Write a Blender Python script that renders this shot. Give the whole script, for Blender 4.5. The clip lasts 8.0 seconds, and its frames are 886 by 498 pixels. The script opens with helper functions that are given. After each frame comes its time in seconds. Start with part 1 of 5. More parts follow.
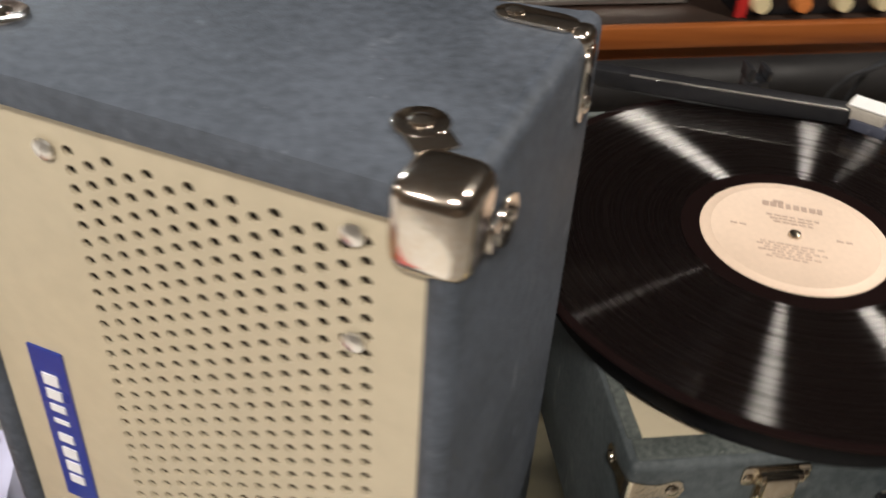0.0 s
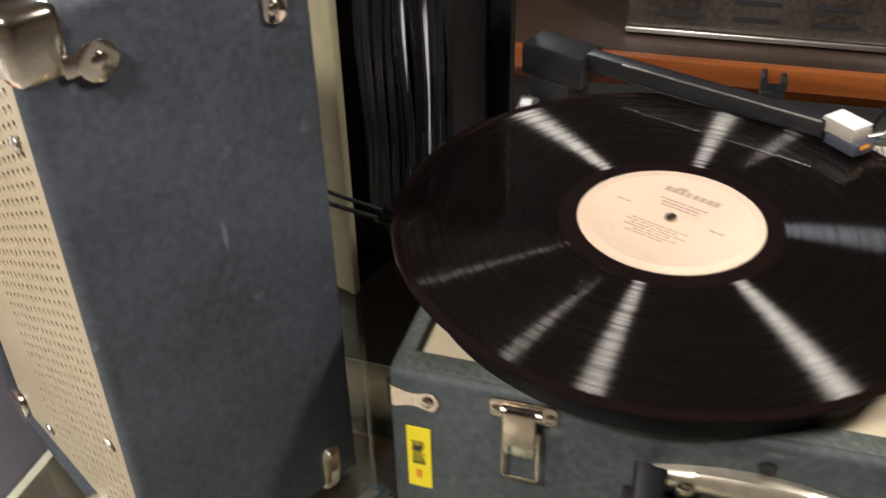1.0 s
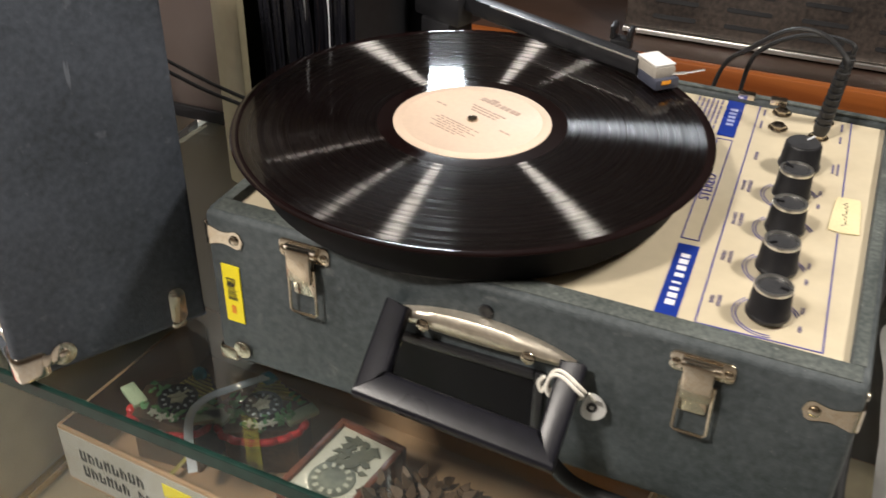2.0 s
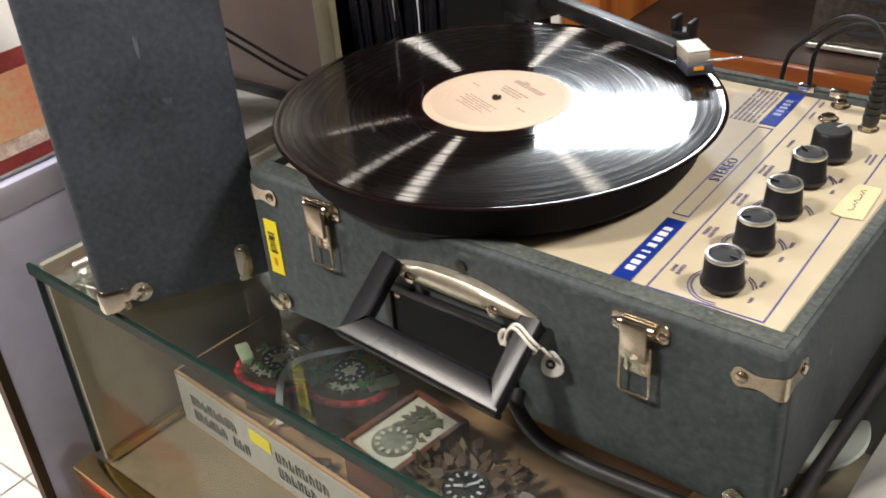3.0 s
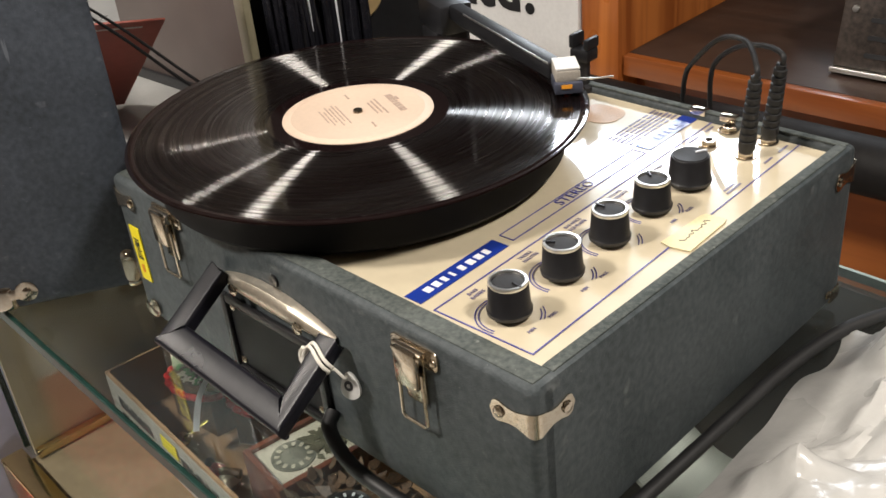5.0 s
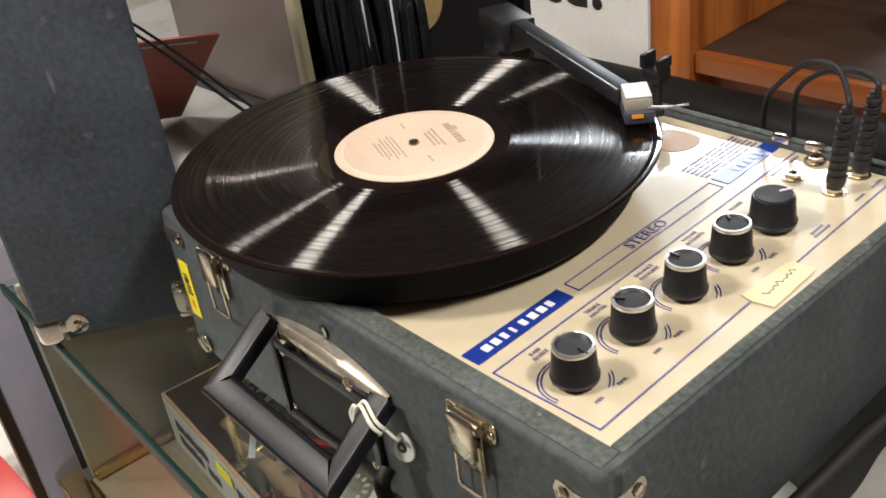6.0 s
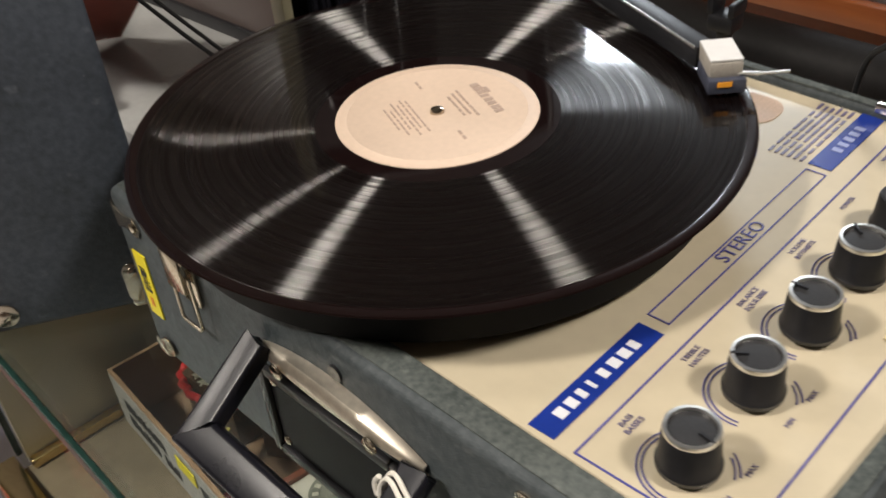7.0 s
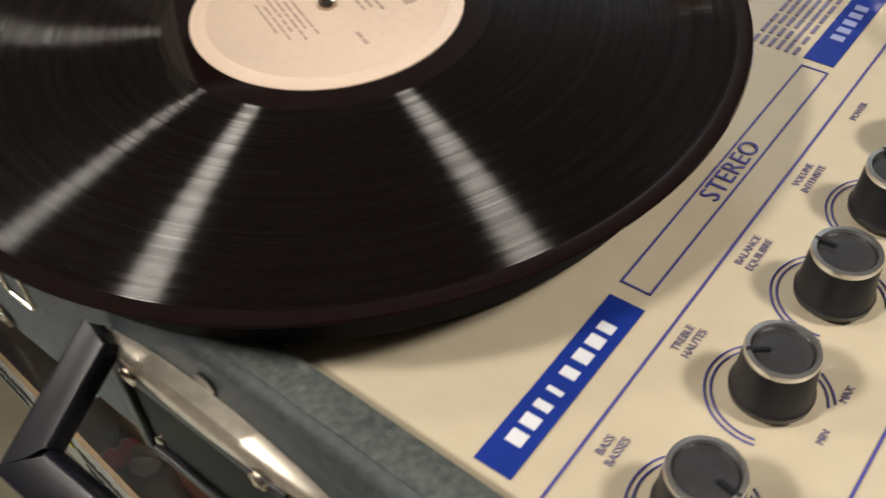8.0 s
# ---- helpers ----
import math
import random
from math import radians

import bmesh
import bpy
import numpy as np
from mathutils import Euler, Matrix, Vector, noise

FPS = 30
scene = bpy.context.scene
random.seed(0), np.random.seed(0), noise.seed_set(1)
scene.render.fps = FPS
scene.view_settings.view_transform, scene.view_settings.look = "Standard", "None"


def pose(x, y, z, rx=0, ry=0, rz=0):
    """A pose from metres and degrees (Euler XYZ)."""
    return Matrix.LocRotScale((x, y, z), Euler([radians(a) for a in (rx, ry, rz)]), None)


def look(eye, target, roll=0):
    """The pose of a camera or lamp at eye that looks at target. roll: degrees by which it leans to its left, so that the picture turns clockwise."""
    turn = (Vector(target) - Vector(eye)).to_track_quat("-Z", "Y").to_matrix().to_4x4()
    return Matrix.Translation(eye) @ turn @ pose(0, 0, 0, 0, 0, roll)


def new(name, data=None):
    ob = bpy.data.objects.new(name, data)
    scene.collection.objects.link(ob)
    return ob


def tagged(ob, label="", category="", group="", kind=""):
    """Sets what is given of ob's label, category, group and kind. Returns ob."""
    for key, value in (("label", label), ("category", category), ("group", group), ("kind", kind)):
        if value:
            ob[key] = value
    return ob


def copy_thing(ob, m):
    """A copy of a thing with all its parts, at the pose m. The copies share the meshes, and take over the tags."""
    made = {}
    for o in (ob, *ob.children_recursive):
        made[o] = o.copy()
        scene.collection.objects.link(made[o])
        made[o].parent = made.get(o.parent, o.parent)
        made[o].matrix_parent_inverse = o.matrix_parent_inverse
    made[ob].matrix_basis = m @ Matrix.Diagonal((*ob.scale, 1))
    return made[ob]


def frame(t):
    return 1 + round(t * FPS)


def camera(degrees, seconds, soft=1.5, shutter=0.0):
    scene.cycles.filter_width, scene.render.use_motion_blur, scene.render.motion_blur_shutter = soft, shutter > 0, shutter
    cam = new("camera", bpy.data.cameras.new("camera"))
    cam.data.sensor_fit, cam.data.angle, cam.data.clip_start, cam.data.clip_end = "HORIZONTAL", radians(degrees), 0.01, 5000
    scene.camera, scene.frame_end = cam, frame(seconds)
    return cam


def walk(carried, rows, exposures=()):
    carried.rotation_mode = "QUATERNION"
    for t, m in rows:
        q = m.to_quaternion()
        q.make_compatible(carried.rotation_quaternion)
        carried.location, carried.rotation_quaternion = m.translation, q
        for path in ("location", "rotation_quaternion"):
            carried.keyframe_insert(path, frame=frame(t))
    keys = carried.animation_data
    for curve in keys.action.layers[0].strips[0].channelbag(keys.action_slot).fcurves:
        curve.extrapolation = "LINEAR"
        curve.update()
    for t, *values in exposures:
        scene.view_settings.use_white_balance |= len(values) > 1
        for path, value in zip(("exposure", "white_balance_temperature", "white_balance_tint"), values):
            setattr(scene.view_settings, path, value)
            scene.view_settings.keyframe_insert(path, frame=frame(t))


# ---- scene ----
cam = camera(48.4, 8.0, soft=1.6, shutter=0.35)
PATH = [
    (0, (-0.4139, -0.2787, 1.4165), (-0.3347, 0.1087, 1.1104), 3.66),
    (0.5, (-0.2607, -0.3032, 1.4028), (-0.3111, 0.0976, 1.1081), 1.37),
    (1, (-0.1440, -0.3538, 1.4069), (-0.2527, 0.0383, 1.1163), -1.42),
    (1.5, (-0.0360, -0.4060, 1.4084), (-0.1670, -0.0160, 1.1242), 0.02),
    (1.7, (-0.0029, -0.4208, 1.3997), (-0.1413, -0.0318, 1.1177), 0.40),
    (2.8, (0.1782, -0.4287, 1.3816), (-0.0518, -0.0742, 1.1143), -1.61),
    (3, (0.2091, -0.4042, 1.3745), (-0.0568, -0.0727, 1.1111), -4.79),
    (3.5, (0.2473, -0.3627, 1.3671), (-0.0339, -0.0538, 1.0924), -4.24),
    (4, (0.2979, -0.3289, 1.3666), (0.0032, -0.0241, 1.1015), -5.05),
    (5.3, (0.3274, -0.2809, 1.3516), (0.0142, 0.0177, 1.1011), -5.99),
    (5.5, (0.3251, -0.2749, 1.3596), (0.0067, 0.0161, 1.1066), -6.53),
    (6, (0.2955, -0.2492, 1.3648), (-0.0338, 0.0263, 1.1085), -7.98),
    (6.5, (0.2546, -0.2126, 1.3694), (-0.0646, 0.0559, 1.0938), -6.14),
    (7, (0.1635, -0.1894, 1.3471), (-0.1250, 0.0841, 1.0439), -5.57),
    (7.5, (0.0835, -0.1711, 1.3234), (-0.1459, 0.1213, 0.9889), -3.34),
    (8, (0.0902, -0.1123, 1.3033), (-0.1348, 0.1521, 0.9434), -4.18),
]
walk(cam, [(t, look(eye, target, roll)) for t, eye, target, roll in PATH],
     exposures=[(0.0, -0.38), (0.7, -0.26), (1.5, -0.16), (3.0, -0.22), (3.5, -0.33), (4.0, -0.26), (5.5, -0.18), (6.5, -0.28), (7.0, -0.5), (7.5, -0.6), (8.0, -0.6)])
# ---- light of the shop: ceiling lamps near by and further off ----
ZP = 1.072      # control panel of the record player
GL = 0.957      # top of the glass counter
world = bpy.data.worlds.new("shop_world")
scene.world = world
world.use_nodes = True
wn = world.node_tree.nodes
wn["Background"].inputs[0].default_value = (0.75, 0.85, 1.0, 1)
wn["Background"].inputs[1].default_value = 0.12


def area_lamp(name, at, size_x, size_y, watts, colour, aim=None, turn=0.0):
    data = bpy.data.lights.new(name, "AREA")
    data.shape, data.size, data.size_y = "RECTANGLE", size_x, size_y
    data.energy, data.color = watts, colour
    ob = new(name, data)
    ob.matrix_basis = look(at, aim) if aim else Matrix.Translation(at) @ pose(0, 0, 0, 0, 0, turn)
    return tagged(ob, "fluorescent ceiling lamp, switched on", "lamp", kind="structure")


WARM = (1.0, 0.925, 0.835)
COOL = (0.86, 0.93, 1.0)
LAMPS = [  # place on the ceiling, turn, watts, colour
    ((-0.75, -1.25), 0, 74, WARM),
    ((1.15, 0.30), 0, 54, WARM),
    ((-2.3, -1.3), 0, 58, WARM),
    ((-4.8, 1.3), 0, 60, WARM),
]
for (lx, ly), turn, watts, colour in LAMPS:
    area_lamp("ceiling_lamp", (lx, ly, 2.76), 0.28, 0.28, watts, colour, turn=turn)
area_lamp("far_ceiling_lamp", (-1.72, 3.12, 2.70), 0.88, 0.21, 40, COOL, aim=(-0.1, 0.1, 1.0))

# ---- materials ----


def material(name, colour, rough=0.5, metal=0.0, var=0.12, scale=40.0, bump=0.0, bump_scale=300.0, bump_dist=0.001, second=None, spec=0.5, coat=0.0, specks=None):
    """A surface with two scales of change in colour, change of gloss and a fine relief. second: a colour of wear or stain."""
    m = bpy.data.materials.new(name)
    m.use_nodes = True
    nt = m.node_tree
    n, ln = nt.nodes, nt.links
    b = n["Principled BSDF"]
    co = n.new("ShaderNodeTexCoord")
    big, fine = n.new("ShaderNodeTexNoise"), n.new("ShaderNodeTexNoise")
    big.inputs["Scale"].default_value, big.inputs["Detail"].default_value = scale * 0.25, 4
    fine.inputs["Scale"].default_value, fine.inputs["Detail"].default_value = scale * 4, 3
    ln.new(co.outputs["Object"], big.inputs["Vector"]), ln.new(co.outputs["Object"], fine.inputs["Vector"])
    add = n.new("ShaderNodeMath")
    add.operation = "ADD"
    ln.new(big.outputs["Fac"], add.inputs[0]), ln.new(fine.outputs["Fac"], add.inputs[1])
    ramp = n.new("ShaderNodeMapRange")
    ramp.inputs[1].default_value, ramp.inputs[2].default_value = 0.7, 1.3
    ln.new(add.outputs[0], ramp.inputs[0])
    mix = n.new("ShaderNodeMix")
    mix.data_type = "RGBA"
    lo = [max(0, c * (1 - var)) for c in colour]
    hi = [min(1, c * (1 + var)) for c in colour] if second is None else second
    mix.inputs[6].default_value, mix.inputs[7].default_value = (*lo, 1), (*hi, 1)
    ln.new(ramp.outputs[0], mix.inputs[0])
    last = mix.outputs[2]
    if specks is not None:  # rubbed spots, scratches and lint
        for scale_s, lo_s, hi_s, stretch in ((scale * 9, 0.70, 0.76, (1, 1, 1)), (scale * 1.2, 0.66, 0.80, (1, 1, 1)), (scale * 1.5, 0.72, 0.75, (1, 1, 0.12))):
            mp, sp, sr, sm = n.new("ShaderNodeMapping"), n.new("ShaderNodeTexNoise"), n.new("ShaderNodeMapRange"), n.new("ShaderNodeMix")
            mp.inputs["Scale"].default_value, mp.inputs["Rotation"].default_value = stretch, (0.5, 0.3, 0.2)
            sp.inputs["Scale"].default_value, sp.inputs["Detail"].default_value = scale_s, 5
            sr.inputs[1].default_value, sr.inputs[2].default_value, sr.inputs[4].default_value = lo_s, hi_s, 0.55
            sm.data_type = "RGBA"
            sm.inputs[7].default_value = (*specks, 1)
            ln.new(co.outputs["Object"], mp.inputs["Vector"]), ln.new(mp.outputs["Vector"], sp.inputs["Vector"]), ln.new(sp.outputs["Fac"], sr.inputs[0])
            ln.new(sr.outputs[0], sm.inputs[0]), ln.new(last, sm.inputs[6])
            last = sm.outputs[2]
    ln.new(last, b.inputs["Base Color"])
    rr = n.new("ShaderNodeMapRange")
    rr.inputs[1].default_value, rr.inputs[2].default_value = 0.35, 0.65
    rr.inputs[3].default_value, rr.inputs[4].default_value = max(0.02, rough * 0.85), min(1, rough * 1.15)
    ln.new(big.outputs["Fac"], rr.inputs[0]), ln.new(rr.outputs[0], b.inputs["Roughness"])
    b.inputs["Metallic"].default_value = metal
    b.inputs["Specular IOR Level"].default_value = spec
    b.inputs["Coat Weight"].default_value, b.inputs["Coat Roughness"].default_value = coat, 0.04
    if bump:
        bn, bp = n.new("ShaderNodeTexNoise"), n.new("ShaderNodeBump")
        bn.inputs["Scale"].default_value, bn.inputs["Detail"].default_value = bump_scale, 5
        bp.inputs["Strength"].default_value, bp.inputs["Distance"].default_value = bump, bump_dist
        ln.new(co.outputs["Object"], bn.inputs["Vector"])
        ln.new(bn.outputs["Fac"], bp.inputs["Height"]), ln.new(bp.outputs["Normal"], b.inputs["Normal"])
    return m


def wood(name, dark, light, rough=0.4, along=0, scale=18.0):
    m = material(name, light, rough, bump=0.15, bump_scale=90)
    nt = m.node_tree
    n, ln = nt.nodes, nt.links
    co, mp, nz, ra = n.new("ShaderNodeTexCoord"), n.new("ShaderNodeMapping"), n.new("ShaderNodeTexNoise"), n.new("ShaderNodeValToRGB")
    stretch = [1.0, 1.0, 1.0]
    stretch[along] = 0.07
    mp.inputs["Scale"].default_value = stretch
    nz.inputs["Scale"].default_value, nz.inputs["Detail"].default_value, nz.inputs["Distortion"].default_value = scale, 6, 0.8
    ra.color_ramp.elements[0].color, ra.color_ramp.elements[1].color = (*dark, 1), (*light, 1)
    ra.color_ramp.elements[0].position, ra.color_ramp.elements[1].position = 0.38, 0.62
    ln.new(co.outputs["Object"], mp.inputs["Vector"]), ln.new(mp.outputs["Vector"], nz.inputs["Vector"])
    ln.new(nz.outputs["Fac"], ra.inputs["Fac"]), ln.new(ra.outputs["Color"], n["Principled BSDF"].inputs["Base Color"])
    return m


def clear(name, colour, rough=0.02, shade=(0.9, 0.97, 0.95), gloss=0.34, power=5.0, dust=0.0):
    """Sheet glass: mostly lets light straight through, with a gloss that grows at a grazing angle, and a thin uneven film of dust."""
    m = bpy.data.materials.new(name)
    m.use_nodes = True
    n, ln = m.node_tree.nodes, m.node_tree.links
    out = n["Material Output"]
    n.remove(n["Principled BSDF"])
    tr, gl, lw, mx = n.new("ShaderNodeBsdfTransparent"), n.new("ShaderNodeBsdfGlossy"), n.new("ShaderNodeLayerWeight"), n.new("ShaderNodeMixShader")
    pw, ma = n.new("ShaderNodeMath"), n.new("ShaderNodeMath")
    pw.operation, ma.operation = "POWER", "MULTIPLY_ADD"
    lw.inputs[0].default_value, pw.inputs[1].default_value = 0.5, power
    ma.inputs[1].default_value, ma.inputs[2].default_value = gloss, 0.022
    tr.inputs[0].default_value, gl.inputs[0].default_value = (*shade, 1), (*colour, 1)
    gl.inputs["Roughness"].default_value = rough
    ln.new(lw.outputs["Facing"], pw.inputs[0]), ln.new(pw.outputs[0], ma.inputs[0]), ln.new(ma.outputs[0], mx.inputs[0])
    ln.new(tr.outputs[0], mx.inputs[1]), ln.new(gl.outputs[0], mx.inputs[2])
    film, df, co, nz, ra = n.new("ShaderNodeMixShader"), n.new("ShaderNodeBsdfDiffuse"), n.new("ShaderNodeTexCoord"), n.new("ShaderNodeTexNoise"), n.new("ShaderNodeMapRange")
    df.inputs[0].default_value = (0.80, 0.84, 0.86, 1)
    nz.inputs["Scale"].default_value, nz.inputs["Detail"].default_value = 26, 8
    ra.inputs[1].default_value, ra.inputs[2].default_value, ra.inputs[3].default_value, ra.inputs[4].default_value = 0.35, 0.72, dust * 0.75, dust * 1.5
    ln.new(co.outputs["Object"], nz.inputs["Vector"]), ln.new(nz.outputs["Fac"], ra.inputs[0]), ln.new(ra.outputs[0], film.inputs[0])
    ln.new(mx.outputs[0], film.inputs[1]), ln.new(df.outputs[0], film.inputs[2]), ln.new(film.outputs[0], out.inputs[0])
    return m


SPKCLOTH = material("slate_blue_leathercloth", (0.050, 0.060, 0.076), 0.62, var=0.22, scale=60, bump=0.55, bump_scale=900, bump_dist=0.0006, second=(0.078, 0.092, 0.118), spec=0.4, specks=(0.20, 0.22, 0.26))
CLOTH = material("blue_grey_leathercloth", (0.042, 0.054, 0.059), 0.60, var=0.25, scale=60, bump=0.55, bump_scale=900, bump_dist=0.0006, second=(0.075, 0.087, 0.093), spec=0.4, specks=(0.20, 0.21, 0.21))
RIMCLOTH = material("worn_grey_edge_cloth", (0.060, 0.072, 0.070), 0.7, var=0.25, scale=90, bump=0.6, bump_scale=700, bump_dist=0.0006, second=(0.125, 0.138, 0.130), spec=0.3, specks=(0.26, 0.27, 0.25))
BEIGE = material("beige_enamel_panel", (0.60, 0.52, 0.375), 0.38, var=0.04, scale=30, bump=0.0, coat=0.55)
GRILLE = material("beige_painted_grille", (0.47, 0.41, 0.30), 0.42, var=0.06, scale=30, bump=0.08, bump_scale=600)
BLUE = material("blue_ink", (0.012, 0.035, 0.26), 0.3, var=0.1)
LINE = material("blue_violet_print", (0.07, 0.07, 0.30), 0.4, var=0.1)
PRINT = material("grey_violet_print", (0.16, 0.14, 0.24), 0.4, var=0.1)
WHITE = material("white_print", (0.75, 0.76, 0.8), 0.35, var=0.03)
BLACK = material("black_plastic", (0.012, 0.012, 0.014), 0.38, var=0.3, bump=0.1, bump_scale=800)
SATIN = material("satin_dark_plastic", (0.009, 0.009, 0.013), 0.32, var=0.2, bump=0.05, bump_scale=500, spec=0.28)
CAPMAT = material("matt_black_cap", (0.020, 0.020, 0.022), 0.6, var=0.3, scale=200)
RUBBER = material("black_rubber", (0.014, 0.014, 0.015), 0.55, var=0.25, bump=0.15)
CHROME = material("worn_nickel", (0.70, 0.64, 0.55), 0.20, metal=1.0, var=0.12, scale=160, bump=0.12, bump_scale=300, second=(0.50, 0.41, 0.30))
NICKEL = material("bright_nickel", (0.80, 0.76, 0.71), 0.15, metal=1.0, var=0.08, scale=120, bump=0.10, bump_scale=220, second=(0.66, 0.57, 0.47))
SILVER = material("silver_ring", (0.82, 0.80, 0.76), 0.33, metal=1.0, var=0.06)
BRASS = material("polished_brass", (0.66, 0.50, 0.22), 0.2, metal=1.0, var=0.12, scale=60, bump=0.06)
PAPER = material("cream_label_paper", (0.72, 0.56, 0.44), 0.55, var=0.04, scale=80, bump=0.08, bump_scale=900)
INK = material("brown_grey_label_ink", (0.46, 0.34, 0.275), 0.6, var=0.1)
YELLOW = material("yellow_sticker", (0.86, 0.72, 0.015), 0.45, var=0.05)
NOTE = material("yellowed_tape", (0.76, 0.66, 0.40), 0.5, var=0.08, scale=120)
STRING = material("white_cord", (0.72, 0.69, 0.62), 0.8, var=0.15, scale=400)
GLASS = clear("green_tinted_sheet_glass", (0.95, 1.0, 0.98), 0.02, (0.90, 0.95, 0.95), 0.95, 2.4, 0.006)
PANE = clear("clean_front_glass", (0.95, 1.0, 0.98), 0.02, (0.94, 0.97, 0.96), 0.03, dust=0.006)
EDGE = material("green_glass_edge", (0.008, 0.026, 0.021), 0.38, var=0.35, scale=25, spec=0.18)
ORANGE = wood("orange_varnished_pine", (0.28, 0.075, 0.016), (0.52, 0.17, 0.04), 0.32, along=2)
ORANGE_X = wood("orange_varnished_edge", (0.21, 0.055, 0.013), (0.37, 0.115, 0.027), 0.38, along=0)
DARKTOP = wood("dark_brown_shelf_top", (0.030, 0.018, 0.013), (0.058, 0.035, 0.026), 0.5, along=0, scale=9)
REDWOOD = wood("red_brown_wood", (0.10, 0.028, 0.015), (0.20, 0.06, 0.03), 0.35, along=0, scale=40)
CARVED = material("carved_brown_wood", (0.085, 0.045, 0.024), 0.55, var=0.4, scale=120, bump=0.4, bump_scale=250, second=(0.17, 0.095, 0.05))
CARD = material("brown_cardboard", (0.40, 0.24, 0.13), 0.8, var=0.12, scale=50, bump=0.15, bump_scale=300)
CARDWHITE = material("white_printed_board", (0.72, 0.71, 0.70), 0.6, var=0.05, scale=40)
DARKINK = material("black_ink", (0.015, 0.015, 0.017), 0.5, var=0.2)
LAVENDER = material("lavender_grey_paint", (0.66, 0.68, 0.92), 0.5, var=0.06, scale=12, bump=0.05)
TAN = material("tan_laminate", (0.66, 0.59, 0.47), 0.5, var=0.1, scale=10, bump=0.05)
DECK = material("dark_green_felt", (0.045, 0.055, 0.045), 0.85, var=0.2, scale=70, bump=0.2)
TILE = material("white_floor_tile", (0.80, 0.78, 0.73), 0.3, var=0.05, scale=12)
GROUT = material("grey_grout", (0.35, 0.33, 0.30), 0.9)
# colours of the unseen walls and ceiling, kept dark so the record reflects less
PLASTER = material("dark_unseen_wall", (0.24, 0.19, 0.15), 0.8, var=0.06, scale=4, bump=0.05, bump_scale=200)
CEILING = material("dark_unseen_ceiling", (0.26, 0.25, 0.24), 0.9, var=0.05, scale=10, bump=0.2, bump_scale=100)
AMPGREY = material("grimy_dark_metal", (0.045, 0.038, 0.035), 0.45, metal=0.2, var=0.35, scale=35, bump=0.15, second=(0.095, 0.075, 0.064))
PLASTICBAG = material("milky_plastic_film", (0.50, 0.49, 0.47), 0.25, var=0.05, scale=30, bump=0.3, bump_scale=60, bump_dist=0.004)
RED = material("red_plastic", (0.62, 0.03, 0.03), 0.35, var=0.08)
SLEEVE = material("brick_red_sleeve", (0.36, 0.10, 0.075), 0.4, var=0.1, scale=20)
GREY = material("smoky_grey_panel", (0.19, 0.17, 0.155), 0.3, var=0.1, scale=8)
GREENLEAF = material("painted_green_wood", (0.15, 0.36, 0.13), 0.5, var=0.4, scale=150, bump=0.3)
STRAW = material("straw_yellow_paint", (0.60, 0.48, 0.12), 0.5, var=0.2, scale=100)
CREAMLEAF = material("cream_painted_wood", (0.80, 0.76, 0.60), 0.5, var=0.12, scale=150)
TURQUOISE = material("turquoise_paint", (0.03, 0.24, 0.34), 0.4)
PALEGREEN = material("pale_green_wood", (0.52, 0.58, 0.38), 0.5, var=0.2, scale=100)
OLIVE = material("olive_brown_enamel", (0.30, 0.27, 0.18), 0.45, var=0.08, scale=30, bump=0.05)


